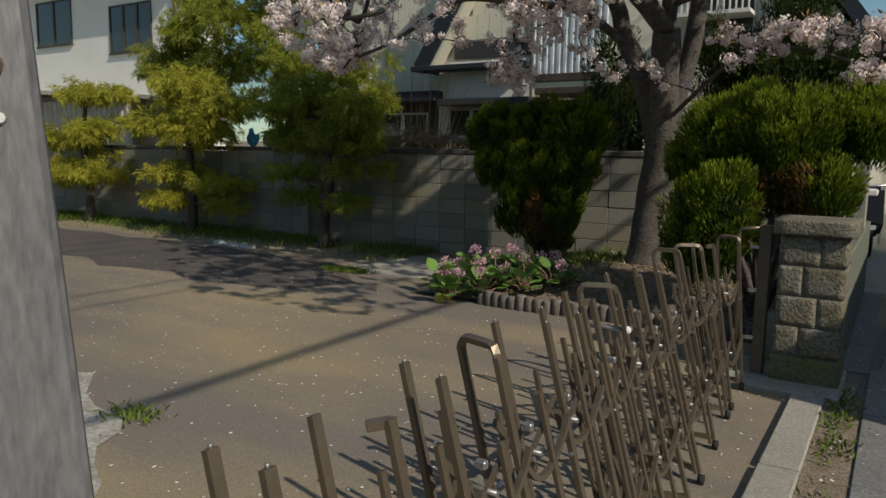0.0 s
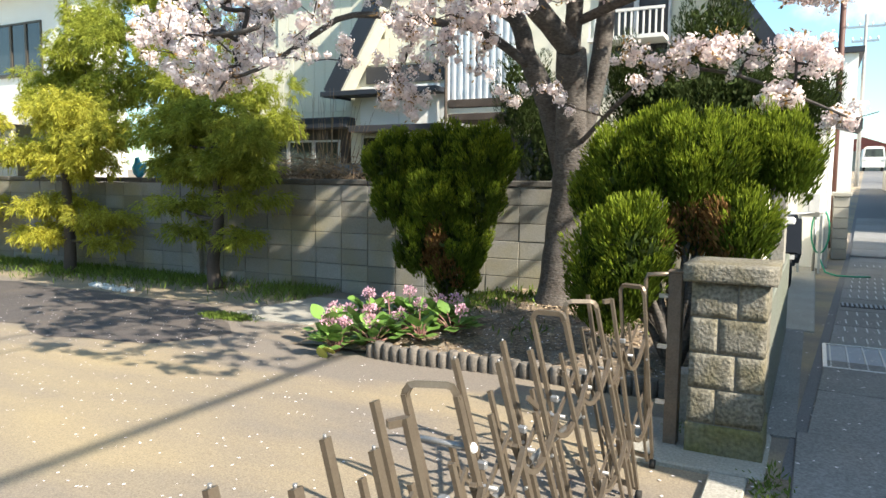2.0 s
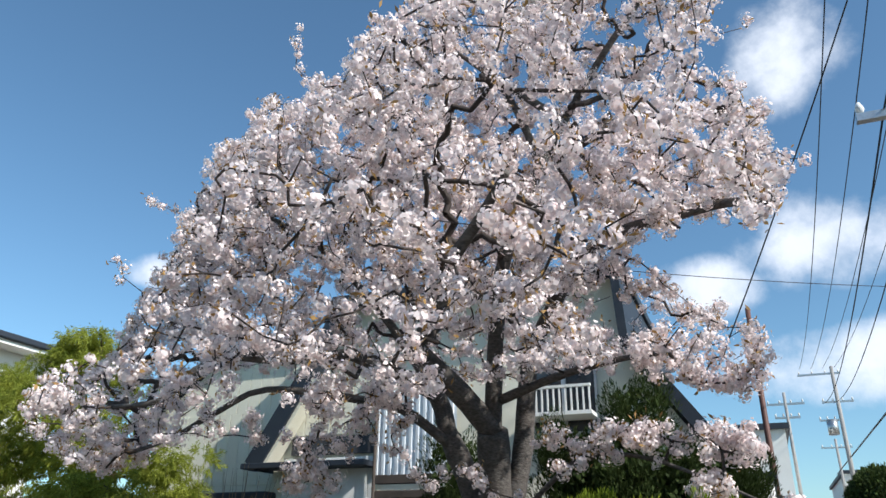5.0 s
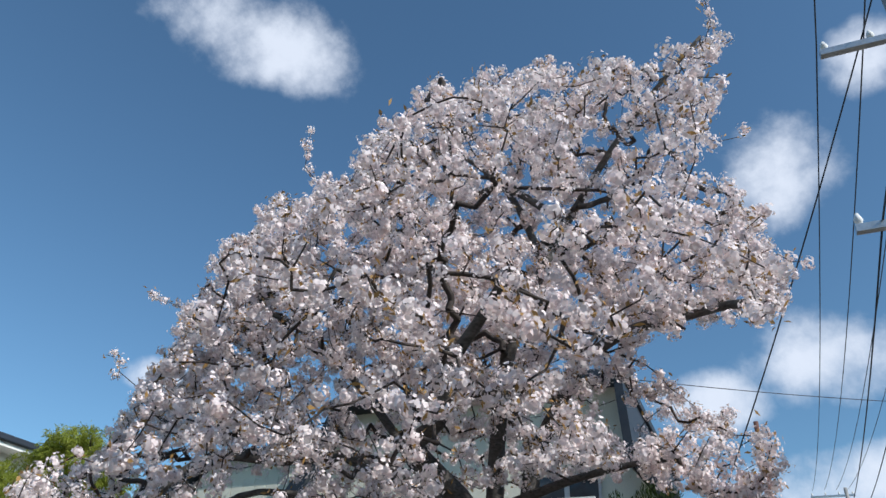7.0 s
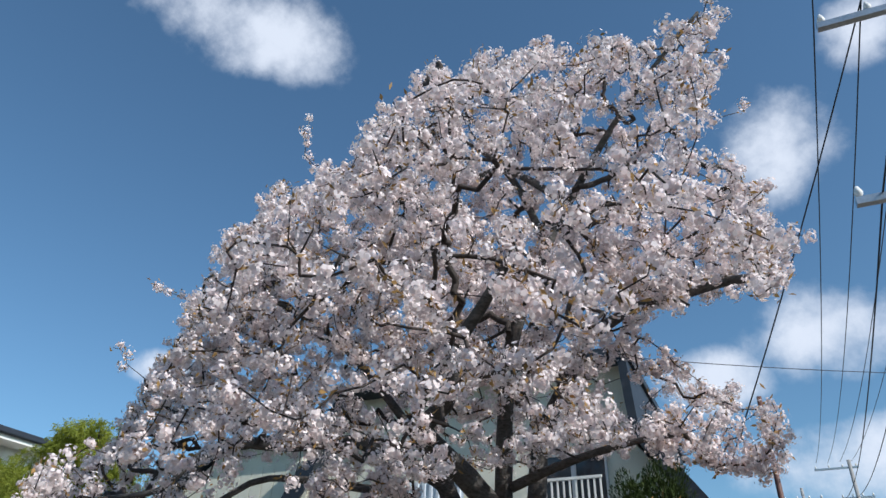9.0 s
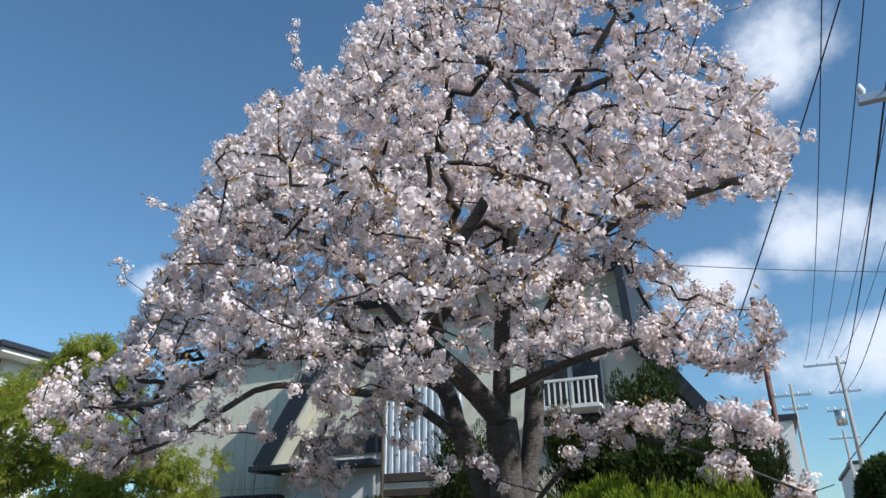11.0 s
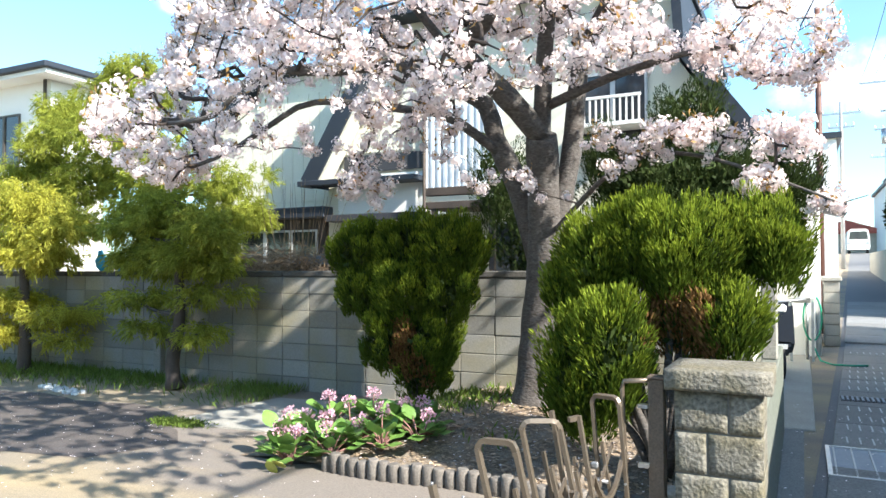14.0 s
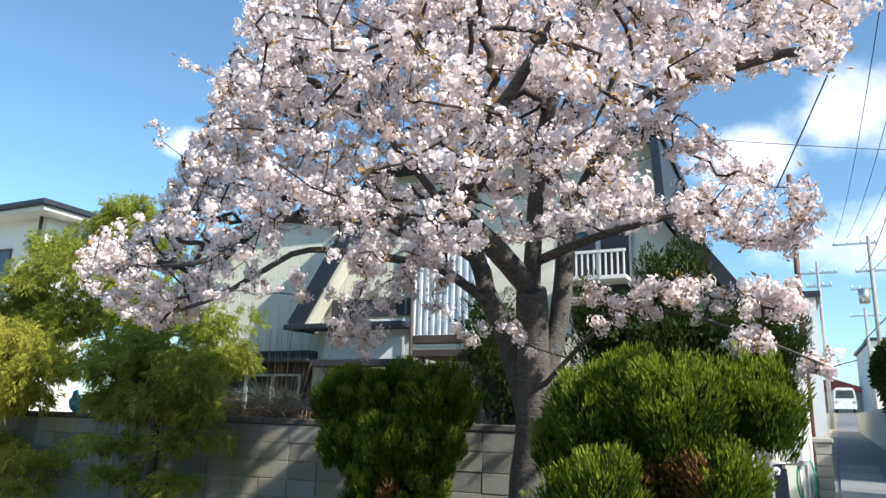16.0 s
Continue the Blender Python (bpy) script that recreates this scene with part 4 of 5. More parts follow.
def thuja(base, lobes, label, mat, brown=0.15, group="thuja shrubs", tip_mat=None, tall=0.2, dry_at=(0, 0, 0)):
    """lobes: (centre, radii, plumes); every plume is an upright flame of small scaly sprays."""
    t = thing("thuja_shrub", base, label, "shrub", group)
    sets = {"green": ([], []), "tip": ([], []), "dry": ([], []), "inner": ([], [])}
    for (cx, cy, cz), (rx, ry, rz), plumes in lobes:
        plumes = int(plumes * 0.66)
        part("stem", tube([(0, 0, 0), (cx * 0.35, cy * 0.35, max(0.12, cz * 0.45)), (cx, cy, cz)], [0.045, 0.03, 0.012], 6), M["bark"], t)
        c, r = np.array([cx, cy, cz]), np.array([rx, ry, rz])
        th = unit(RNG.normal(size=(plumes, 3)))
        root = c + th * r * RNG.uniform(0.72, 0.98, (plumes, 1))
        axis = unit(th * np.array([0.5, 0.5, 0.2]) + RNG.normal(size=th.shape) * 0.06 + np.array([0, 0, 1.0]))
        high, fat = tall * RNG.uniform(0.65, 1.35, plumes), tall * 0.31 * RNG.uniform(0.8, 1.3, plumes)
        k = 190
        s = np.tile(np.linspace(0, 1, k), plumes)[:, None]
        ax, u, w = np.repeat(axis, k, axis=0), *[np.repeat(q, k, axis=0) for q in frames_for(axis)]
        a = RNG.uniform(0, 2 * math.pi, (plumes * k, 1))
        side = u * np.cos(a) + w * np.sin(a)
        wide = np.repeat(fat, k)[:, None] * np.sqrt(np.maximum(0.02, np.sin(math.pi * np.minimum(1, 0.18 + 0.80 * s))))
        p = np.repeat(root, k, axis=0) + ax * (s - 0.4) * np.repeat(high, k)[:, None] + side * wide * RNG.uniform(0.6, 1.0, s.shape)
        d = ax + side * 0.28 + RNG.normal(size=p.shape) * 0.10
        worn = np.linalg.norm((root - np.array(dry_at)) / np.array([0.24, 0.4, 0.3]), axis=1) + RNG.normal(0, 0.22, plumes) < brown
        dry = np.repeat(worn & (th[:, 2] < 0.5), k) & (RNG.random(len(p)) < 0.85)
        tip = ~dry & (s[:, 0] + RNG.normal(0, 0.15, len(p)) > 0.62) & np.repeat(th[:, 2] > -0.45, k)
        for key, sel in (("dry", dry), ("tip", tip), ("green", ~dry & ~tip)):
            sets[key][0].append(p[sel]); sets[key][1].append(d[sel])
        # inner fill takes a darker leaf colour, painting the shade between plumes
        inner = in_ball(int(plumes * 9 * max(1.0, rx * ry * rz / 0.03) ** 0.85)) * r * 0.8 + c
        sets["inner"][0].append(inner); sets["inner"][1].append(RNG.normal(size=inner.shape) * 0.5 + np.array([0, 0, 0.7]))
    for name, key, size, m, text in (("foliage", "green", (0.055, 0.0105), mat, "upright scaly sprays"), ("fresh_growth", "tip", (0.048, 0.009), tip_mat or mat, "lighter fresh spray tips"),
                                     ("inner_foliage", "inner", (0.085, 0.04), M["dark_leaf"], "inner filler sprays, coloured dark for the shade between plumes"), ("dry_foliage", "dry", (0.05, 0.017), M["thuja_brown"], "browned inner sprays")):
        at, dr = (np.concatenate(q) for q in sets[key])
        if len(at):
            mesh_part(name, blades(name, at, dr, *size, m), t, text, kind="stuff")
    return t


thuja((-3.25, 6.6, 0.2), [((-0.05, 0.1, 1.42), (0.50, 0.42, 0.34), 170), ((-0.55, -0.05, 1.42), (0.32, 0.32, 0.30), 100), ((0.42, -0.05, 1.46), (0.34, 0.34, 0.30), 110), ((-0.75, 0.05, 1.30), (0.18, 0.2, 0.2), 34), ((-0.45, -0.1, 1.05), (0.30, 0.30, 0.28), 90), ((0.02, -0.2, 1.05), (0.34, 0.28, 0.30), 95), ((0.38, -0.1, 1.08), (0.28, 0.30, 0.28), 80), ((-0.2, -0.12, 0.62), (0.30, 0.30, 0.30), 80), ((0.2, -0.1, 0.62), (0.28, 0.30, 0.30), 75), ((0.08, -0.05, 0.32), (0.28, 0.28, 0.26), 60)],
      "dark green clipped thuja shrub in front of the wall", M["thuja"], 0.8, tip_mat=M["thuja_tip"], tall=0.2, dry_at=(0.07, -0.3, 0.55))
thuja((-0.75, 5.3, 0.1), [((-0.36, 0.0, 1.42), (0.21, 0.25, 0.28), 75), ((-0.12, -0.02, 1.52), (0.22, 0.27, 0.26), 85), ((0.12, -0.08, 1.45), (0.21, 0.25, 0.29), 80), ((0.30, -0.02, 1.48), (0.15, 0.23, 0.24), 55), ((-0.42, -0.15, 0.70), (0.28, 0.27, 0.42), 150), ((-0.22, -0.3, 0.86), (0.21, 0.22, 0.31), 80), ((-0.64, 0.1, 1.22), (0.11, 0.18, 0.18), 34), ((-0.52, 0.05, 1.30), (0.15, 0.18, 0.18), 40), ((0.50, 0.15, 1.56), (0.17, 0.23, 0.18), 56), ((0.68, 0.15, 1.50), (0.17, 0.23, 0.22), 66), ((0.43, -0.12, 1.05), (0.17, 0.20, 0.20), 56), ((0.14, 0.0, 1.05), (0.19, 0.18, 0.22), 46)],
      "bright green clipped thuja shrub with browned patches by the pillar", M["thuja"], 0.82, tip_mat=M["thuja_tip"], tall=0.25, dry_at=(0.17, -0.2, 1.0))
thuja((-1.0, 8.9, GZ), [((-0.15, 0, 2.2), (1.15, 0.8, 0.7), 120), ((-0.06, 0, 3.05), (0.42, 0.5, 0.45), 46), ((-0.8, 0, 2.65), (0.45, 0.5, 0.4), 46), ((0.65, 0, 2.3), (0.5, 0.5, 0.45), 46), ((-0.6, 0, 1.3), (1.0, 0.7, 0.9), 90), ((0.95, 0.2, 2.25), (0.32, 0.5, 0.5), 36), ((-2.35, 0.2, 2.5), (0.42, 0.5, 0.65), 50), ((-2.0, 0.2, 1.7), (0.4, 0.5, 0.7), 40)],
      "large dark conifer behind the block wall", M["dark_leaf"], -9.0, "", tall=0.34)

# ---- houses ----


def siding(parent, mat, x0, x1, z0, z1, y, pitch=0.28, name="board"):
    """Vertical boards with open joints."""
    x = x0
    while x < x1 - 0.02:
        part(name, box((x + 0.006, y, z0), (min(x + pitch, x1) - 0.006, y + 0.02, z1), 0.003), mat, parent)
        x += pitch


def corrugated(x0, x1, z0, z1, y, pitch=0.13):
    """A folded sheet."""
    bm = bmesh.new()
    x, cols = x0, []
    while x < x1:
        for dx, dy in ((0, 0), (pitch * 0.4, 0), (pitch * 0.5, 0.03), (pitch * 0.9, 0.03)):
            cols.append([bm.verts.new((x + dx, y + dy, z)) for z in (z0, z1)])
        x += pitch
    for a, b in zip(cols, cols[1:]):
        bm.faces.new((a[0], b[0], b[1], a[1]))
    return bm



def window(parent, x0, x1, z0, z1, y, frame_mat, panes=2, curtain=False):
    w = part("window", box((x0 + 0.03, y + 0.03, z0 + 0.03), (x1 - 0.03, y + 0.05, z1 - 0.03)), M["curtain"] if curtain else M["fascia"], parent)
    step = (x1 - x0) / panes
    for k in range(panes):
        a = x0 + step * k
        part("pane", box((a + 0.03, y + 0.008, z0 + 0.03), (a + step - 0.03, y + 0.014, z1 - 0.03)), M["glass"], w)
        f = bmesh.new()
        add_box(f, (a, y - 0.02, z0), (a + 0.04, y + 0.02, z1)); add_box(f, (a + step - 0.04, y - 0.018, z0), (a + step, y + 0.02, z1))
        add_box(f, (a + 0.04, y - 0.019, z0), (a + step - 0.04, y + 0.02, z0 + 0.04)); add_box(f, (a + 0.04, y - 0.019, z1 - 0.04), (a + step - 0.04, y + 0.02, z1))
        part("window_frame", f, frame_mat, w)
    part("sill", box((x0 - 0.03, y - 0.05, z0 - 0.035), (x1 + 0.03, y + 0.02, z0 - 0.002)), frame_mat, w)
    return w


house = thing("house", (0, 0, 0), "cream-sided two-storey house with steep dark roof verges behind the wall", "house")
OUT = [(-8.3, 3.2), (-7.6, 4.4), (-6.9, 6.1), (-1.7, 6.1), (-1.65, 4.8), (-0.6, 3.3), (-0.6, 0.0), (-8.3, 0.0)]
part("wall", prism(OUT, 12.2, 19.0), M["cream"], house)
siding(house, M["cream"], -7.95, -6.15, 3.72, 4.2, 12.17)
siding(house, M["cream"], -7.5, -6.15, 4.2, 5.0, 12.17)
siding(house, M["white"], -8.05, -6.12, 2.55, 3.3, 12.15, 0.9)
part("side_panel", corrugated(-6.1, -4.6, 2.95, 4.45, 12.1), M["pale"], house, "white corrugated balcony panel")
# flat panel on the wall; its dark colour paints a shaded window opening
part("opening_shade", box((-7.9, 12.14, 3.36), (-6.15, 12.19, 3.68)), M["fascia"], house, "flat dark panel standing for a shaded window opening")


def verge(a, b, w, y0, y1, mat):
    d = (Vector(b) - Vector(a)).normalized()
    nrm = Vector((-d.y, d.x)) * w
    return prism([(a[0], a[1]), (b[0], b[1]), (b[0] + nrm.x, b[1] + nrm.y), (a[0] + nrm.x, a[1] + nrm.y)], y0, y1)


part("verge", verge((-8.36, 3.06), (-7.36, 4.66), 0.34, 11.75, 19, M["slate"]), M["slate"], house, "dark steep roof verge")
part("soffit", verge((-8.26, 3.12), (-7.27, 4.68), 0.10, 11.8, 12.15, M["cream"]), M["cream"], house, "cream boarded verge soffit")
part("verge", verge((-7.42, 4.7), (-6.8, 6.1), 0.2, 11.78, 19, M["slate"]), M["slate"], house)
part("ridge_roof", box((-7.0, 11.7, 6.1), (-1.5, 19.2, 6.26), 0.01), M["slate"], house, "dark flat upper roof edge")
part("verge", verge((-1.7, 6.1), (-1.62, 4.82), 0.14, 11.78, 19, M["slate"]), M["slate"], house)
part("verge", verge((-1.62, 4.82), (-0.4, 3.1), 0.2, 11.75, 19, M["slate"]), M["slate"], house)
part("eave", box((-8.7, 11.7, 3.1), (-6.1, 12.16, 3.2), 0.01), M["slate"], house, "dark lower eave")
part("canopy", box((-8.1, 11.8, 2.4), (-6.0, 12.15, 2.53), 0.01), M["fascia"], house, "dark awning over the window")
window(house, -8.0, -6.9, 1.3, 2.35, 12.14, M["frame"], 2, True)
window(house, -3.2, -2.1, 3.5, 4.7, 12.15, M["frame"], 2, True)
rail = part("balcony", box((-3.3, 11.6, 3.72), (-2.1, 12.15, 3.78)), M["white"], house, "small white balcony")
for k in range(13):
    part("baluster", box((-3.28 + 0.095 * k, 11.6, 3.78), (-3.255 + 0.095 * k, 11.63, 4.15)), M["white"], rail)
part("top_rail", box((-3.3, 11.59, 4.15), (-2.1, 11.64, 4.19)), M["white"], rail)
part("downpipe", tube([(-6.08, 12.05, 0), (-6.08, 12.05, 4.9)], 0.03, 8), M["wood"], house, "brown downpipe")
# porch: timber posts and grey window at the corner
part("porch_roof", box((-5.6, 11.2, 2.5), (-3.6, 12.15, 2.62), 0.01), M["wood"], house, "weathered timber porch roof")
part("porch_beam", box((-5.6, 11.2, 2.72), (-3.9, 11.32, 2.86), 0.01), M["wood"], house)
for px in (-5.5, -4.45, -3.7):
    part("porch_post", box((px, 11.22, 0), (px + 0.09, 11.31, 2.5)), M["wood"], house)
window(house, -4.7, -3.9, 1.35, 2.3, 11.9, M["frame"], 1, True)

wing = thing("house", (0, 0, 0), "cream-sided wing with a dark lean-to roof and wide windows", "house")
part("wall", prism([(-11.9, 2.75), (-11.9, 4.4), (-10.2, 5.6), (-8.3, 5.6), (-8.3, 2.75)], 12.75, 19), M["cream"], wing)
siding(wing, M["cream"], -11.85, -8.3, 2.92, 4.35, 12.72)
siding(wing, M["cream"], -10.6, -8.3, 4.35, 5.2, 12.72)
part("trim", box((-11.9, 12.7, 2.8), (-8.3, 12.75, 2.9)), M["cream"], wing)
part("lean_to_roof", box((-12.0, 11.9, 2.5), (-8.2, 12.8, 2.72), 0.02), M["slate"], wing, "dark lean-to roof edge")
part("lower_wall", box((-11.9, 12.15, 0), (-8.35, 12.6, 2.5)), M["wood"], wing)
window(wing, -11.8, -8.5, 1.35, 2.28, 12.1, M["frame"], 5)
part("roof", verge((-12.1, 4.35), (-10.2, 5.66), 0.14, 12.5, 19, M["slate"]), M["slate"], wing)
part("roof_ridge", verge((-10.2, 5.62), (-7.9, 5.62), 0.14, 12.5, 19, M["slate"]), M["slate"], wing)

left_house = thing("house", (0, 0, 0), "white two-storey building with brown window frames and flat eaves", "house")
part("wall", box((-27, 11.2, 0), (-15.4, 12.6, 5.88)), M["white"], left_house)
part("roof", box((-27.5, 10.6, 5.98), (-14.75, 13.1, 6.12), 0.02), M["slate"], left_house, "dark thin roof edge")
part("soffit", box((-27.4, 10.7, 5.88), (-14.85, 13.0, 5.98)), M["white"], left_house)
window(left_house, -21.9, -20.1, 4.35, 5.6, 11.18, M["frame_brown"], 2)
window(left_house, -18.3, -16.5, 3.95, 5.2, 11.18, M["frame_brown"], 3)
part("lean_to_roof", prism([(-24, 3.1), (-15.6, 2.72), (-15.6, 2.62), (-24, 3.0)], 9.6, 11.2), M["beige"], left_house, "pale sheet lean-to roof")
part("lean_to", corrugated(-24, -15.8, 0.0, 2.6, 9.9, 0.22), M["beige"], left_house, "pale corrugated lean-to wall")
part("downpipe", tube([(-15.5, 11.12, 2.7), (-15.5, 11.12, 5.9)], 0.04, 8), M["wood"], left_house)

# ---- behind the wall ----
shrub = thing("dry_shrub", (-6.3, 8.6, GZ), "leafless brown shrub with tangled dry stems behind the wall", "shrub")
rr = random.Random(5)
for k in range(34):
    a = rr.uniform(-0.5, 0.5)
    tip = Vector((a * 1.1 + 0.1, rr.uniform(-0.4, 0.4), rr.uniform(1.9, 2.75)))
    part("stem", tube([(a * 0.4, rr.uniform(-0.2, 0.2), 0), tip * 0.6 + Vector((rr.uniform(-0.1, 0.1), 0, 0.1)), tip], [0.008, 0.005, 0.002], 4), M["dry"], shrub)
n = 2600
p = in_ball(n) * np.array([1.25, 0.5, 0.32]) + np.array([-0.1, -0.3, 1.45])
d = RNG.normal(size=p.shape) * np.array([1, 0.7, 0.5])
mesh_part("tangle", blades("tangle", p, d, 0.26, 0.012, M["dry"], 0.3), shrub, "tangle of dry stems", kind="stuff")

car = thing("car", (-5.9, 9.3, GZ + 0.06), "silver car parked behind the wall, only its roof showing", "car")
cb = bmesh.new()
prof = [(-1.7, 0.35), (-1.7, 0.9), (-1.15, 1.0), (-0.65, 1.5), (-0.35, 1.6), (0.55, 1.6), (0.9, 1.5), (1.35, 1.0), (1.7, 0.9), (1.7, 0.35)]
cb = prism(prof, -0.72, 0.72)
bmesh.ops.bevel(cb, geom=cb.edges[:], offset=0.06, segments=2, affect="EDGES")
part("body", cb, M["car"], car)
part("side_window", prism([(-0.95, 1.05), (-0.58, 1.46), (0.82, 1.46), (1.12, 1.05)], -0.735, -0.715), M["glass"], car)
for wx in (-1.05, 1.05):
    part("tyre", tube([(wx, -0.74, 0.3), (wx, -0.55, 0.3)], 0.3, 16), M["rubber"], car)

for x, z, w in ((-8.95, 1.476, 0.16), (-8.2, 1.476, 0.2), (-8.55, 1.476, 0.22)):
    tb = bmesh.new()
    bmesh.ops.create_icosphere(tb, subdivisions=2, radius=1.0)
    for v in tb.verts:
        k = 1 + 0.9 * noise.noise(v.co * 2.6 + Vector((x * 5, 0, 0)))
        v.co = Vector((v.co.x * w * k * 0.7, v.co.y * 0.07, (v.co.z + 1) * 0.14 * k * (1 - 0.3 * abs(v.co.x))))
    single("tarpaulin", tb, M["tarp"], (x, 7.58, z - 0.01), "crumpled scrap of bright blue tarpaulin on the wall", "tarpaulin", "blue tarpaulin scraps")

# ---- along the lane ----
lane_house = thing("house", (0, 0, 0), "white house beside the lane with a dark awning", "house")
part("wall", box((-3.0, 13.9, 0), (0.25, 19.5, 2.9)), M["white"], lane_house)
part("roof", box((-3.2, 13.7, 2.9), (0.4, 19.7, 3.0), 0.02), M["slate"], lane_house)
part("awning", prism([(0.1, 2.75), (0.75, 2.6), (0.75, 2.42), (0.1, 2.6)], 14.2, 15.6), M["fascia"], lane_house, "dark awning")
part("door", box((0.25, 14.6, 0.05), (0.28, 15.4, 2.0)), M["pale"], lane_house, "pale door")
part("pipe", tube([(0.3, 14.1, 0), (0.3, 14.1, 2.9)], 0.04, 8), M["tank"], lane_house, "white pipe")
tank = thing("heater_tank", (0.05, 13.0, GZ + 0.02), "white outdoor heater tank on legs", "tank")
part("body", box((-0.2, -0.2, 0.9), (0.2, 0.25, 1.35), 0.08), M["tank"], tank)
for a in (-0.15, 0.15):
    part("leg", box((a - 0.02, -0.1, 0), (a + 0.02, -0.06, 0.92)), M["steel"], tank)
fp = thing("block_pillar", (0.55, 16.2, street_z(16.2)), "pale block pillar with a cap at the lane's edge", "pillar")
for k in range(6):
    part("block", box((-0.13, -0.5, 0.2 * k), (0.13, 0.5, 0.2 * k + 0.19), 0.008), M["concrete"], fp)
part("cap", box((-0.17, -0.54, 1.2), (0.17, 0.54, 1.29), 0.02), M["concrete"], fp)

scooter = thing("scooter", (-0.27, 11.3, GZ + 0.02), "black motor scooter parked on the concrete apron", "scooter", rz=8)
for wy in (-0.55, 0.6):
    wb = bmesh.new()
    ringp = [(0, wy + 0.19 * math.cos(a), 0.23 + 0.19 * math.sin(a)) for a in (2 * math.pi * k / 18 for k in range(19))]
    add_tube(wb, ringp, 0.045, 8, False)
    wheel = part("tyre", wb, M["rubber"], scooter)
    part("rim", tube([(-0.03, wy, 0.23), (0.03, wy, 0.23)], 0.13, 14), M["steel"], wheel)
bod = prism([(-0.85, 0.45), (-0.8, 0.75), (-0.35, 0.8), (-0.1, 0.42), (0.2, 0.40), (0.35, 1.0), (0.45, 1.0), (0.6, 0.45), (0.3, 0.28), (-0.5, 0.28)], -0.17, 0.17)
bmesh.ops.rotate(bod, cent=(0, 0, 0), matrix=Matrix.Rotation(radians(-90), 3, "Z"), verts=bod.verts)
bmesh.ops.bevel(bod, geom=bod.edges[:], offset=0.05, segments=2, affect="EDGES")
part("body", bod, M["black"], scooter)
part("seat", box((-0.14, 0.25, 0.78), (0.14, 0.85, 0.87), 0.04), M["rubber"], scooter)
part("handlebar", tube([(-0.32, -0.36, 1.03), (0, -0.4, 1.0), (0.32, -0.36, 1.03)], 0.018, 8), M["steel"], scooter)
part("headlight", box((-0.09, -0.5, 0.85), (0.09, -0.42, 0.97), 0.03), M["tank"], scooter, "pale headlight")
part("number_plate", box((-0.06, -0.76, 0.42), (0.06, -0.75, 0.48)), M["slot"], scooter, "pale plate")
for sx in (-1, 1):
    part("mirror", box((sx * 0.25 - 0.05, -0.36, 1.2), (sx * 0.25 + 0.05, -0.34, 1.28), 0.01), M["black"], scooter)
    part("mirror_stalk", tube([(sx * 0.25, -0.36, 1.03), (sx * 0.25, -0.35, 1.22)], 0.006, 6), M["steel"], scooter)

hose_pts = [(0.12, 13.2, 1.0)] + [(0.2 + 0.13 * math.sin(a), 13.2, 0.72 + 0.36 * math.cos(a)) for a in (2 * math.pi * k / 16 for k in range(33))] + [(0.2, 13.1, 0.3), (0.3, 12.8, 0.1), (0.45, 12.6, 0.075), (0.7, 12.5, 0.085), (0.9, 12.6, 0.085)]
hose = thing("garden_hose", (0, 0, 0), "coiled green garden hose trailing onto the gutter covers", "hose")
part("coil", tube(hose_pts, 0.014, 7), M["hose"], hose)
part("stand", tube([(0.12, 13.25, GZ), (0.12, 13.25, 1.1)], 0.025, 8), M["steel"], hose, "steel tap stand")


def utility_pole(x, y, h, arms, label, mat, r=0.15):
    p = thing("utility_pole", (x, y, street_z(y)), label, "utility pole", "utility poles")
    part("shaft", tube([(0, 0, -0.3), (0, 0, h)], [r, r * 0.65], 10), mat, p)
    for z, half, shift in arms:
        part("crossarm", box((shift - half, -0.05, z - 0.05), (shift + half, 0.05, z + 0.05)), M["steel"], p)
        for k in range(4):
            ix = shift - half * 0.92 + half * 0.61 * k
            part("insulator", tube([(ix, 0, z + 0.05), (ix, 0, z + 0.13), (ix, 0, z + 0.22)], [0.03, 0.055, 0.02], 7), M["tank"], p)
    return p


pole_a = utility_pole(3.1, 9.0, 10.6, [(9.35, 0.95, -0.1), (6.45, 0.7, -0.6)], "concrete utility pole with steel crossarms", M["pole"])
pole_b = utility_pole(4.75, 46.0, 10.4, [(10.0, 1.1, -0.7), (8.4, 0.8, 0), (7.4, 0.6, -0.5)], "concrete utility pole with a transformer up the lane", M["pole"])
part("transformer", tube([(-0.5, 0, 6.6), (-0.5, 0, 7.4)], 0.28, 12), M["steel"], pole_b, "grey transformer can")
utility_pole(1.9, 42.0, 8.5, [(7.9, 0.9, 0), (7.2, 0.6, 0)], "slim far utility pole with short crossarms", M["pole"], 0.11)
utility_pole(5.5, 60.0, 7.6, [(7.0, 1.0, 0)], "far concrete utility pole with one crossarm", M["pole"], 0.13)
bp = thing("steel_pole", (0.42, 17.6, street_z(17.6)), "thin brown steel pole beside the lane", "pole")
part("shaft", tube([(0, 0, -0.2), (0, 0, 6.9)], [0.075, 0.055], 9), M["pole_brown"], bp)


def cable(a, b, sag, r=0.012):
    a, b = Vector(a), Vector(b)
    pts = [a.lerp(b, t) - Vector((0, 0, sag * 4 * t * (1 - t))) for t in (k / 14 for k in range(15))]
    ob = single("cable", tube(pts, r, 5), M["wire"], (0, 0, 0), "black overhead cable above the lane", "cable", "overhead cables")


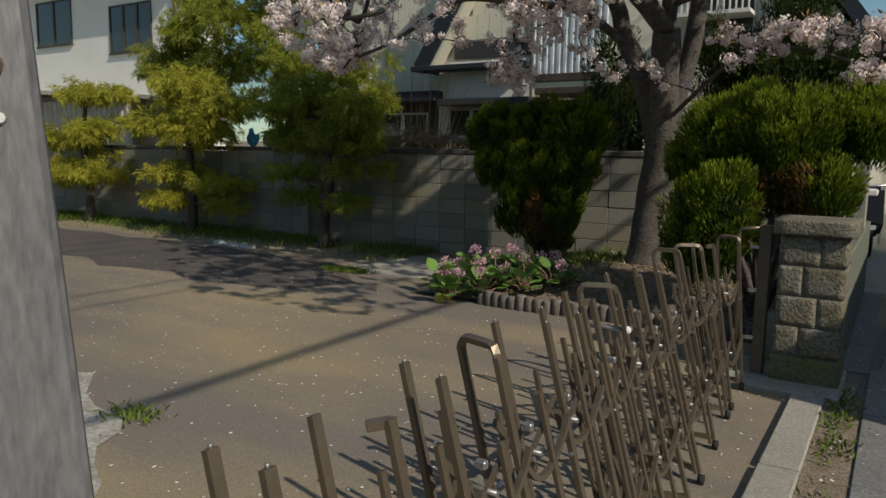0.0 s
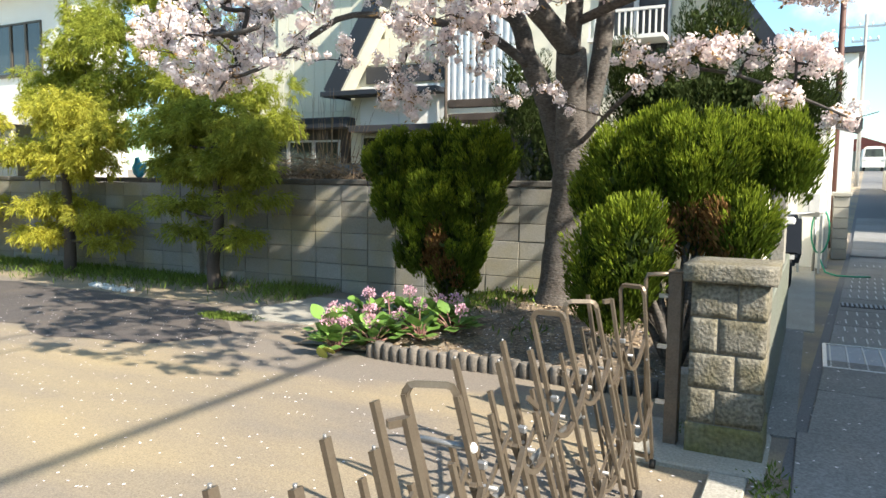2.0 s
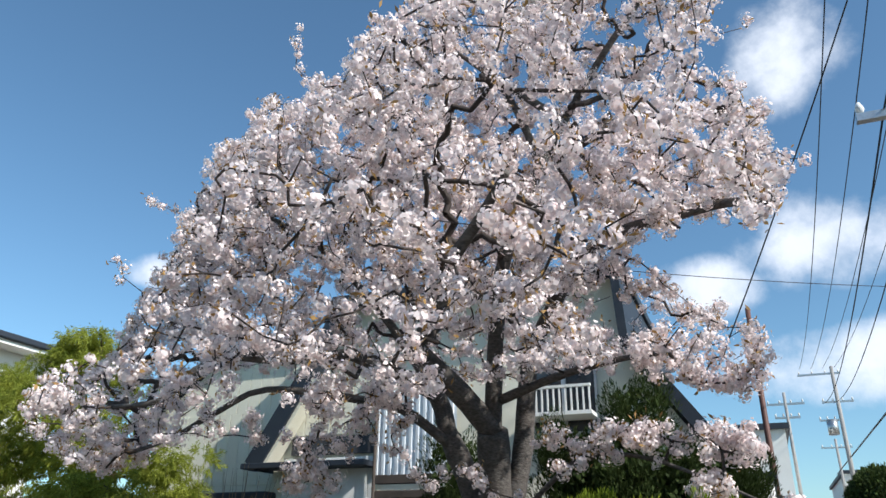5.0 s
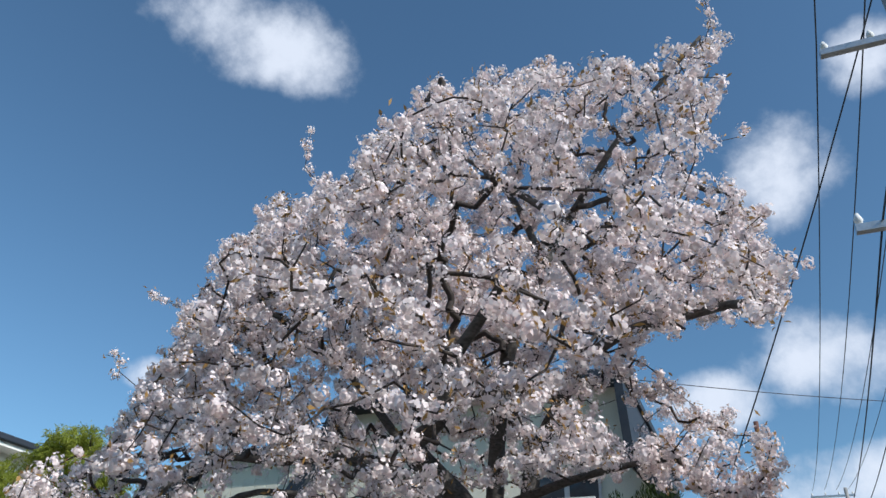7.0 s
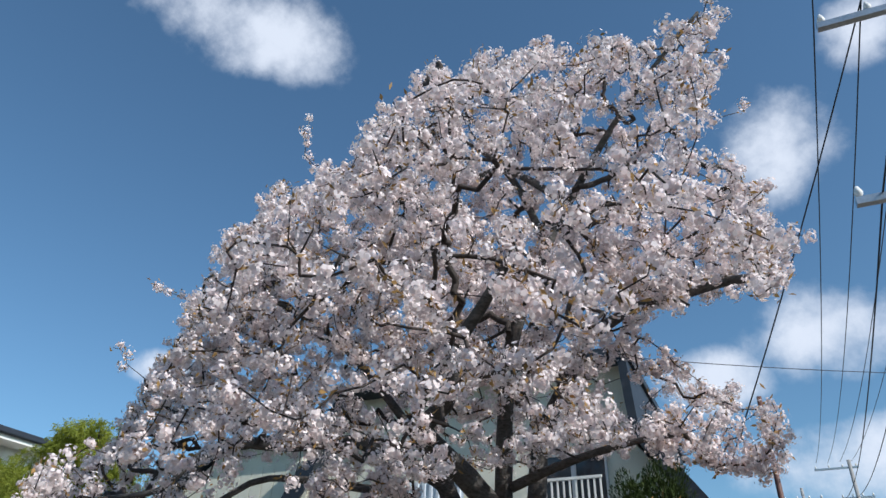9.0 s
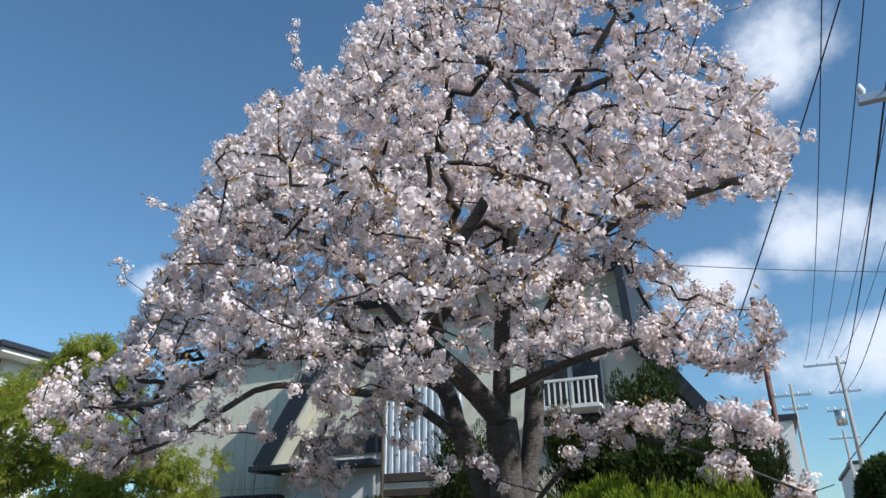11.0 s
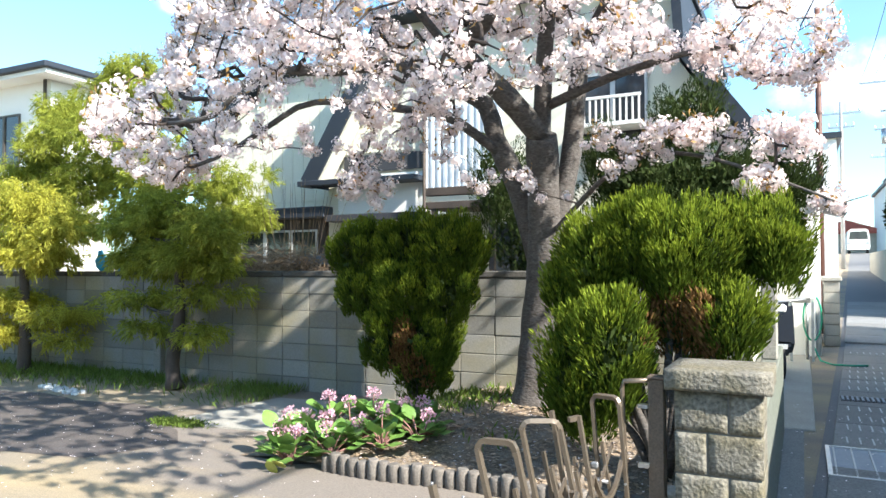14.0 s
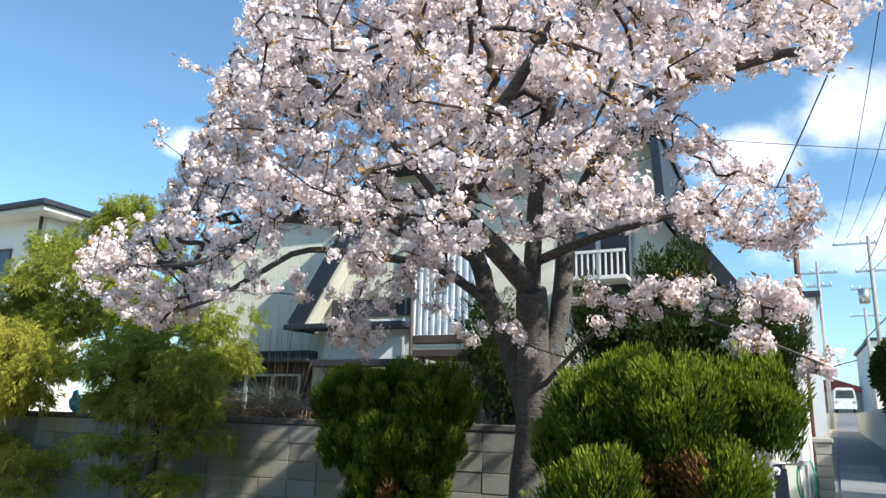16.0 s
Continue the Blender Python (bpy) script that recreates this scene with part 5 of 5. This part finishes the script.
for k in range(4):
    dx = -0.95 + 0.6 * k
    cable((3.0 + dx, 9.0, 9.6), (4.05 + dx, 46.0, 12.0), 0.8, 0.011)
    cable((3.0 + dx, 9.0, 9.6), (1.2 + dx, -22.0, 9.6), 0.5, 0.011)
for k in range(2):
    cable((2.1 + 0.5 * k, 9.0, 6.55), (4.0 + 0.5 * k, 46.0, 10.0), 0.8, 0.013)
    cable((2.1 + 0.5 * k, 9.0, 6.55), (0.9 + 0.5 * k, -22.0, 6.6), 0.4, 0.013)
cable((3.5, -22.0, 4.9), (5.2, 60.0, 7.6), 0.0, 0.035)
cable((2.9, 9.0, 10.2), (-0.3, 14.0, 4.8), 0.15, 0.012)
cable((-1.9, 13.0, 6.6), (9.0, 22.0, 8.0), 0.2, 0.008)

# far end of the lane
def far_house(x0, x1, y0, y1, z0, h, wall_mat, roof_mat, label, gable=0.0):
    ho = thing("house", (0, 0, 0), label, "house", "far houses")
    part("wall", box((x0, y0, z0 - 1), (x1, y1, z0 + h)), wall_mat, ho)
    if gable:
        part("roof", prism([(x0 - 0.4, z0 + h), ((x0 + x1) / 2, z0 + h + gable), (x1 + 0.4, z0 + h)], y0 - 0.4, y1 + 0.4), roof_mat, ho)
    else:
        part("roof", box((x0 - 0.2, y0 - 0.2, z0 + h), (x1 + 0.2, y1 + 0.2, z0 + h + 0.25)), roof_mat, ho)
    k = x0 + 0.8
    while k < x1 - 1.4:
        for zz in ([0.9] if h < 4 else [0.9, 3.6]):
            window(ho, k, k + 1.2, z0 + zz, z0 + zz + 1.1, y0 - 0.03, M["frame"], 2)
        k += 2.6
    return ho


red = far_house(0.2, 7.2, 78, 86, 2.62, 2.1, M["beige"], M["red_roof"], "low far building with a red tiled roof", 1.3)
far_house(-6.0, 1.0, 52, 62, 2.1, 6.7, M["white"], M["slate"], "white far building beside the lane")
far_house(-0.4, 1.45, 36, 44, 1.1, 6.05, M["white"], M["slate"], "pale tall house beside the lane", 0)
far_house(6.2, 14.0, 66, 80, 2.62, 5.6, M["white"], M["slate"], "white flat-roofed building beyond the lane")
van = thing("van", (3.85, 63.0, street_z(63)), "white van parked at the top of the lane", "van")
vb = prism([(-0.75, 0.3), (-0.75, 1.0), (-0.66, 1.75), (-0.5, 1.88), (0.5, 1.88), (0.66, 1.75), (0.75, 1.0), (0.75, 0.3)], 0, 3.3)
part("body", vb, M["tank"], van)
part("windscreen", prism([(-0.62, 1.1), (-0.55, 1.68), (0.55, 1.68), (0.62, 1.1)], -0.02, 0.0), M["glass"], van)
for sx in (-0.6, 0.6):
    part("headlight", box((sx - 0.1, -0.03, 0.75), (sx + 0.1, 0, 0.9)), M["steel"], van)
    part("tyre", tube([(sx - 0.08, 0.5, 0.28), (sx + 0.08, 0.5, 0.28)], 0.28, 12), M["rubber"], van)

hedge = thing("hedge_tree", (3.35, 26.0, street_z(26)), "dark green hedge tree overhanging the lane's far side", "tree")
part("trunk", tube([(0, 0, 0), (0.1, 0, 1.5), (0, 0, 2.8)], [0.12, 0.09, 0.04], 8), M["bark"], hedge)
hp, hd = [], []
for c, r, k in (((0, 0, 2.6), (0.95, 2.2, 1.1), 9000), ((-0.1, -1.5, 1.7), (0.75, 1.6, 1.0), 5000), ((0.3, 2, 3.0), (0.9, 2.0, 1.0), 5000)):
    q = in_ball(k, 0.5) * np.array(r) + np.array(c)
    hp.append(q); hd.append(q - np.array(c) + RNG.normal(size=q.shape) * 0.5)
mesh_part("crown", blades("crown", np.concatenate(hp), np.concatenate(hd), 0.16, 0.07, M["dark_leaf"]), hedge, "dense small leaves", kind="stuff")
single("wall_far", box((2.9, 20.0, 0.2), (3.1, 40.0, 2.2)), M["concrete"], (0, 0, 0), "low concrete retaining wall on the lane's far side", "wall", kind="structure")

# ---- bergenia ----


def bergenia(x, y, seed, flowers, yellow=False):
    r = random.Random(seed)
    b = thing("bergenia", (x - 0.04, y - 0.05, bed_z(x, y) - 0.01), "bergenia plant with round green leaves and pink flower heads", "plant", "bergenias by the edging")
    lv = bmesh.new(); stalk = bmesh.new()
    for k in range(19):
        a, tilt, ln = r.uniform(0, 6.28), r.uniform(0.35, 1.35), r.uniform(0.05, 0.17)
        out = Vector((math.cos(a), math.sin(a), 0))
        stem_end = out * ln * math.sin(tilt) * 1.1 + Vector((0, 0, 0.05 + ln * math.cos(tilt)))
        add_tube(stalk, [(0, 0, 0), stem_end * 0.6 + Vector((0, 0, 0.02)), stem_end], 0.005, 5)
        side = Vector((-out.y, out.x, 0))
        fw = (out * math.sin(tilt + 0.25) + Vector((0, 0, math.cos(tilt + 0.25)))).normalized()
        up = side.cross(fw) * -1
        size = r.uniform(0.045, 0.08)
        mid = stem_end + fw * size
        cv = lv.verts.new(mid - up * size * 0.12)
        rim = []
        for j in range(12):
            q = 2 * math.pi * j / 12
            rim.append(lv.verts.new(mid + fw * size * 1.1 * math.cos(q) + side * size * 0.9 * math.sin(q) + up * (size * 0.12 * math.sin(3 * q + k))))
        for j in range(12):
            lv.faces.new((cv, rim[j], rim[(j + 1) % 12])).smooth = True
    part("leaves", lv, M["berg_leaf"], b, "round glossy green leaves")
    part("rosette_base", stalk, M["berg_stem"], b)
    if yellow:
        yl = bmesh.new()
        for j in range(2):
            bmesh.ops.create_uvsphere(yl, u_segments=10, v_segments=6, radius=1.0, matrix=Matrix.Translation((-0.02 + 0.07 * j, -0.16, 0.02 + 0.03 * j)) @ Matrix.Rotation(0.5 + 0.4 * j, 4, "X") @ Matrix.Diagonal((0.055, 0.006, 0.06, 1)))
        part("yellow_leaf", yl, M["berg_yellow"], b, "yellowed leaf")
    for k in range(flowers):
        hx, hy, hz = r.uniform(-0.14, 0.14), r.uniform(-0.12, 0.12), r.uniform(0.18, 0.33)
        part("flower_stem", tube([(hx * 0.3, hy * 0.3, 0), (hx * 0.8, hy * 0.8, hz * 0.6), (hx, hy, hz)], 0.005, 5), M["berg_stem"], b)
        nf = 90
        c = in_ball(nf, 0.3) * np.array([0.055, 0.055, 0.05]) + np.array([hx, hy, hz])
        d = (c - np.array([hx, hy, hz - 0.03])) + RNG.normal(size=c.shape) * 0.01
        mesh_part("flower_head", blades("flower_head", c, d, 0.022, 0.02, M["berg_pink"]), b, "pink flower head", kind="stuff")


for k, (x, y, nfl) in enumerate([(-3.48, 4.98, 2), (-3.28, 4.82, 2), (-3.55, 5.25, 2), (-3.22, 5.12, 1), (-3.02, 4.98, 1), (-2.98, 5.25, 2), (-2.8, 5.5, 1), (-3.36, 5.5, 1), (-2.72, 5.22, 1), (-3.05, 5.6, 1), (-2.6, 5.65, 1), (-2.5, 5.4, 1)]):
    bergenia(x, y, 40 + k, nfl, k == 1)

# ---- grass, petals, litter, weeds ----


def ground_blades(name, at, length, width, mat, label, category, lean=0.45):
    d = RNG.normal(size=at.shape) * lean
    d[:, 2] = 1.0
    ob = new(name, blades(name, at, d, length, width, mat))
    return tagged(ob, label, category, kind="stuff")


n = 9000
gx_ = RNG.uniform(-14.5, -5.2, n); gy_ = 7.45 - np.abs(RNG.normal(0, 0.45, n)) - 0.02
gy_ = np.maximum(gy_, 6.0 + 0.25 * np.sin(gx_ * 2.1))
ok = (np.sin(gx_ * 3.1) + np.sin(gx_ * 1.3 + 1) + RNG.normal(0, 0.8, n)) > -0.9
at = np.stack([gx_, gy_, np.full(n, GZ)], axis=1)[ok]
ground_blades("grass", at, 0.12, 0.012, M["grass"], "tufts of fresh grass along the wall's foot", "grass")
n = 1500
at = np.stack([RNG.normal(-5.2, 0.14, n), RNG.normal(5.5, 0.06, n), np.full(n, GZ)], axis=1)
ground_blades("weeds", at, 0.05, 0.012, M["grass"], "patch of green weeds at the slab's edge", "weeds", 0.8)
n = 5200
gx_ = RNG.uniform(-3.7, -1.0, n); gy_ = RNG.uniform(5.2, 7.4, n)
sel = (np.sin(gx_ * 4) * np.sin(gy_ * 3 + 1) + RNG.normal(0, 0.4, n) + (gy_ - 6.6)) > 0.25
at = np.array([(a, b, bed_z(a, b)) for a, b in zip(gx_[sel], gy_[sel])])
ground_blades("bed_weeds", at, 0.09, 0.014, M["grass"], "scattered green weeds on the soil mound", "weeds", 0.6)
pts = [(RNG.normal(-0.03, 0.05), yy) for yy in RNG.choice([0.6, 1.3, 2.1, 2.9, 3.3, 3.6], 500) + RNG.normal(0, 0.12, 500)] + [(RNG.normal(-0.5, 0.05), RNG.normal(4.3, 0.08)) for _ in range(160)] + [(RNG.normal(-3.05, 0.1), RNG.normal(1.3, 0.05)) for _ in range(140)]
at = np.array([(a, b, GZ + 0.01) for a, b in pts])
ground_blades("kerb_weeds", at, 0.045, 0.012, M["grass"], "small weeds growing beside the kerb", "weeds", 0.8)


def scatter(name, xy, z, size, mat, label, category):
    n = len(xy)
    at = np.column_stack([xy, z])
    d = RNG.normal(size=(n, 3)); d[:, 2] *= 0.25
    d = unit(d)
    up = np.tile(np.array([[0, 0, 1.0]]), (n, 1)) + RNG.normal(size=(n, 3)) * 0.3
    s = unit(np.cross(up, d))
    L_ = (size * RNG.uniform(0.6, 1.4, n))[:, None]
    v = np.stack([at - d * L_, at + s * L_ * 0.7, at + d * L_, at - s * L_ * 0.7], axis=1)
    v[:, :, 2] = np.maximum(v[:, :, 2], (z + 0.002)[:, None])
    f = np.arange(n * 4).reshape(n, 4)
    return tagged(new(name, raw_mesh(name, v.reshape(-1, 3), f, mat)), label, category, kind="stuff")


n = 1800
xy = np.column_stack([RNG.uniform(-8.5, -0.3, n), RNG.uniform(0.2, 6.2, n)])
xy = xy[(xy[:, 1] < 4.6) | (xy[:, 0] < -3.9)]
scatter("petals", xy, np.full(len(xy), GZ + 0.004), 0.009, M["petal"], "fallen pale cherry petals on the driveway", "petals")
xy = np.column_stack([RNG.uniform(-0.1, 1.6, 420), RNG.uniform(1.0, 9.0, 420)])
scatter("lane_petals", xy, np.full(len(xy), GZ + 0.034), 0.010, M["petal"], "fallen cherry petals on the lane", "petals")
n = 8000
xy = np.column_stack([RNG.uniform(-3.4, -0.35, n), RNG.uniform(4.95, 7.45, n)])
scatter("leaf_litter", xy, np.array([bed_z(a, b) + 0.006 for a, b in xy]), 0.022, M["litter"], "dry leaves and chips on the soil mound", "leaf litter")
xy = np.column_stack([RNG.uniform(-3.4, -0.35, 700), RNG.uniform(4.95, 7.45, 700)])
scatter("bed_petals", xy, np.array([bed_z(a, b) + 0.012 for a, b in xy]), 0.011, M["petal"], "fallen petals on the soil mound", "petals")
for k in range(16):
    pb = bmesh.new()
    bmesh.ops.create_icosphere(pb, subdivisions=1, radius=1.0)
    for v in pb.verts:
        v.co *= 1 + 0.3 * noise.noise(v.co * 1.7 + Vector((k, 0, 0)))
        v.co = Vector((v.co.x * 0.06, v.co.y * 0.05, v.co.z * 0.035))
    single("pebble", pb, M["slot"], (-8.3 + 0.11 * (k % 8) + 0.03 * math.sin(k * 3), 6.25 + 0.09 * (k // 8) - 0.02 * (k % 8), GZ + 0.015), "pale broken stone at the grass verge", "stone", "pale stones at the verge")

# ---- edging of concrete logs ----
edging = thing("edging", (0, 0, GZ), "row of dark grey concrete edging logs round the bed", "edging", kind="structure")
stakes = []
for k in range(4):
    bm = tube([(0, 0, -0.06), (0, 0, 0.10 + 0.008 * k), (0, 0, 0.115 + 0.008 * k)], [0.043, 0.043, 0.036], 9)
    stakes.append(mesh_from("edging_log", bm, M["stake"]))
for k in range(31):
    x = -3.02 + 0.082 * k
    ob = new("edging_log", stakes[(k * 7) % 4]); ob.parent = edging
    ob.location = (x, 4.84 - 0.03 * math.sin(k * 0.35), 0)
    ob.rotation_euler = (random.uniform(-0.04, 0.04), random.uniform(-0.04, 0.04), random.uniform(0, 6))

# ---- wall blocks ----
bricks = [mesh_from("block", box((0.004, -0.006 - 0.002 * k, 0.004), (0.396, 0.02, 0.196), 0.004), M["block"]) for k in range(4)]
for row in range(7):
    for col in range(-27, 13):
        x = X0 + 0.4 * col
        if x < -16.4 or x > -0.8:
            continue
        ob = new("block", bricks[(row * 5 + col * 3) % 4]); ob.parent = wall
        ob.location = (x, WY, Z0 - 0.2 * (row + 1))
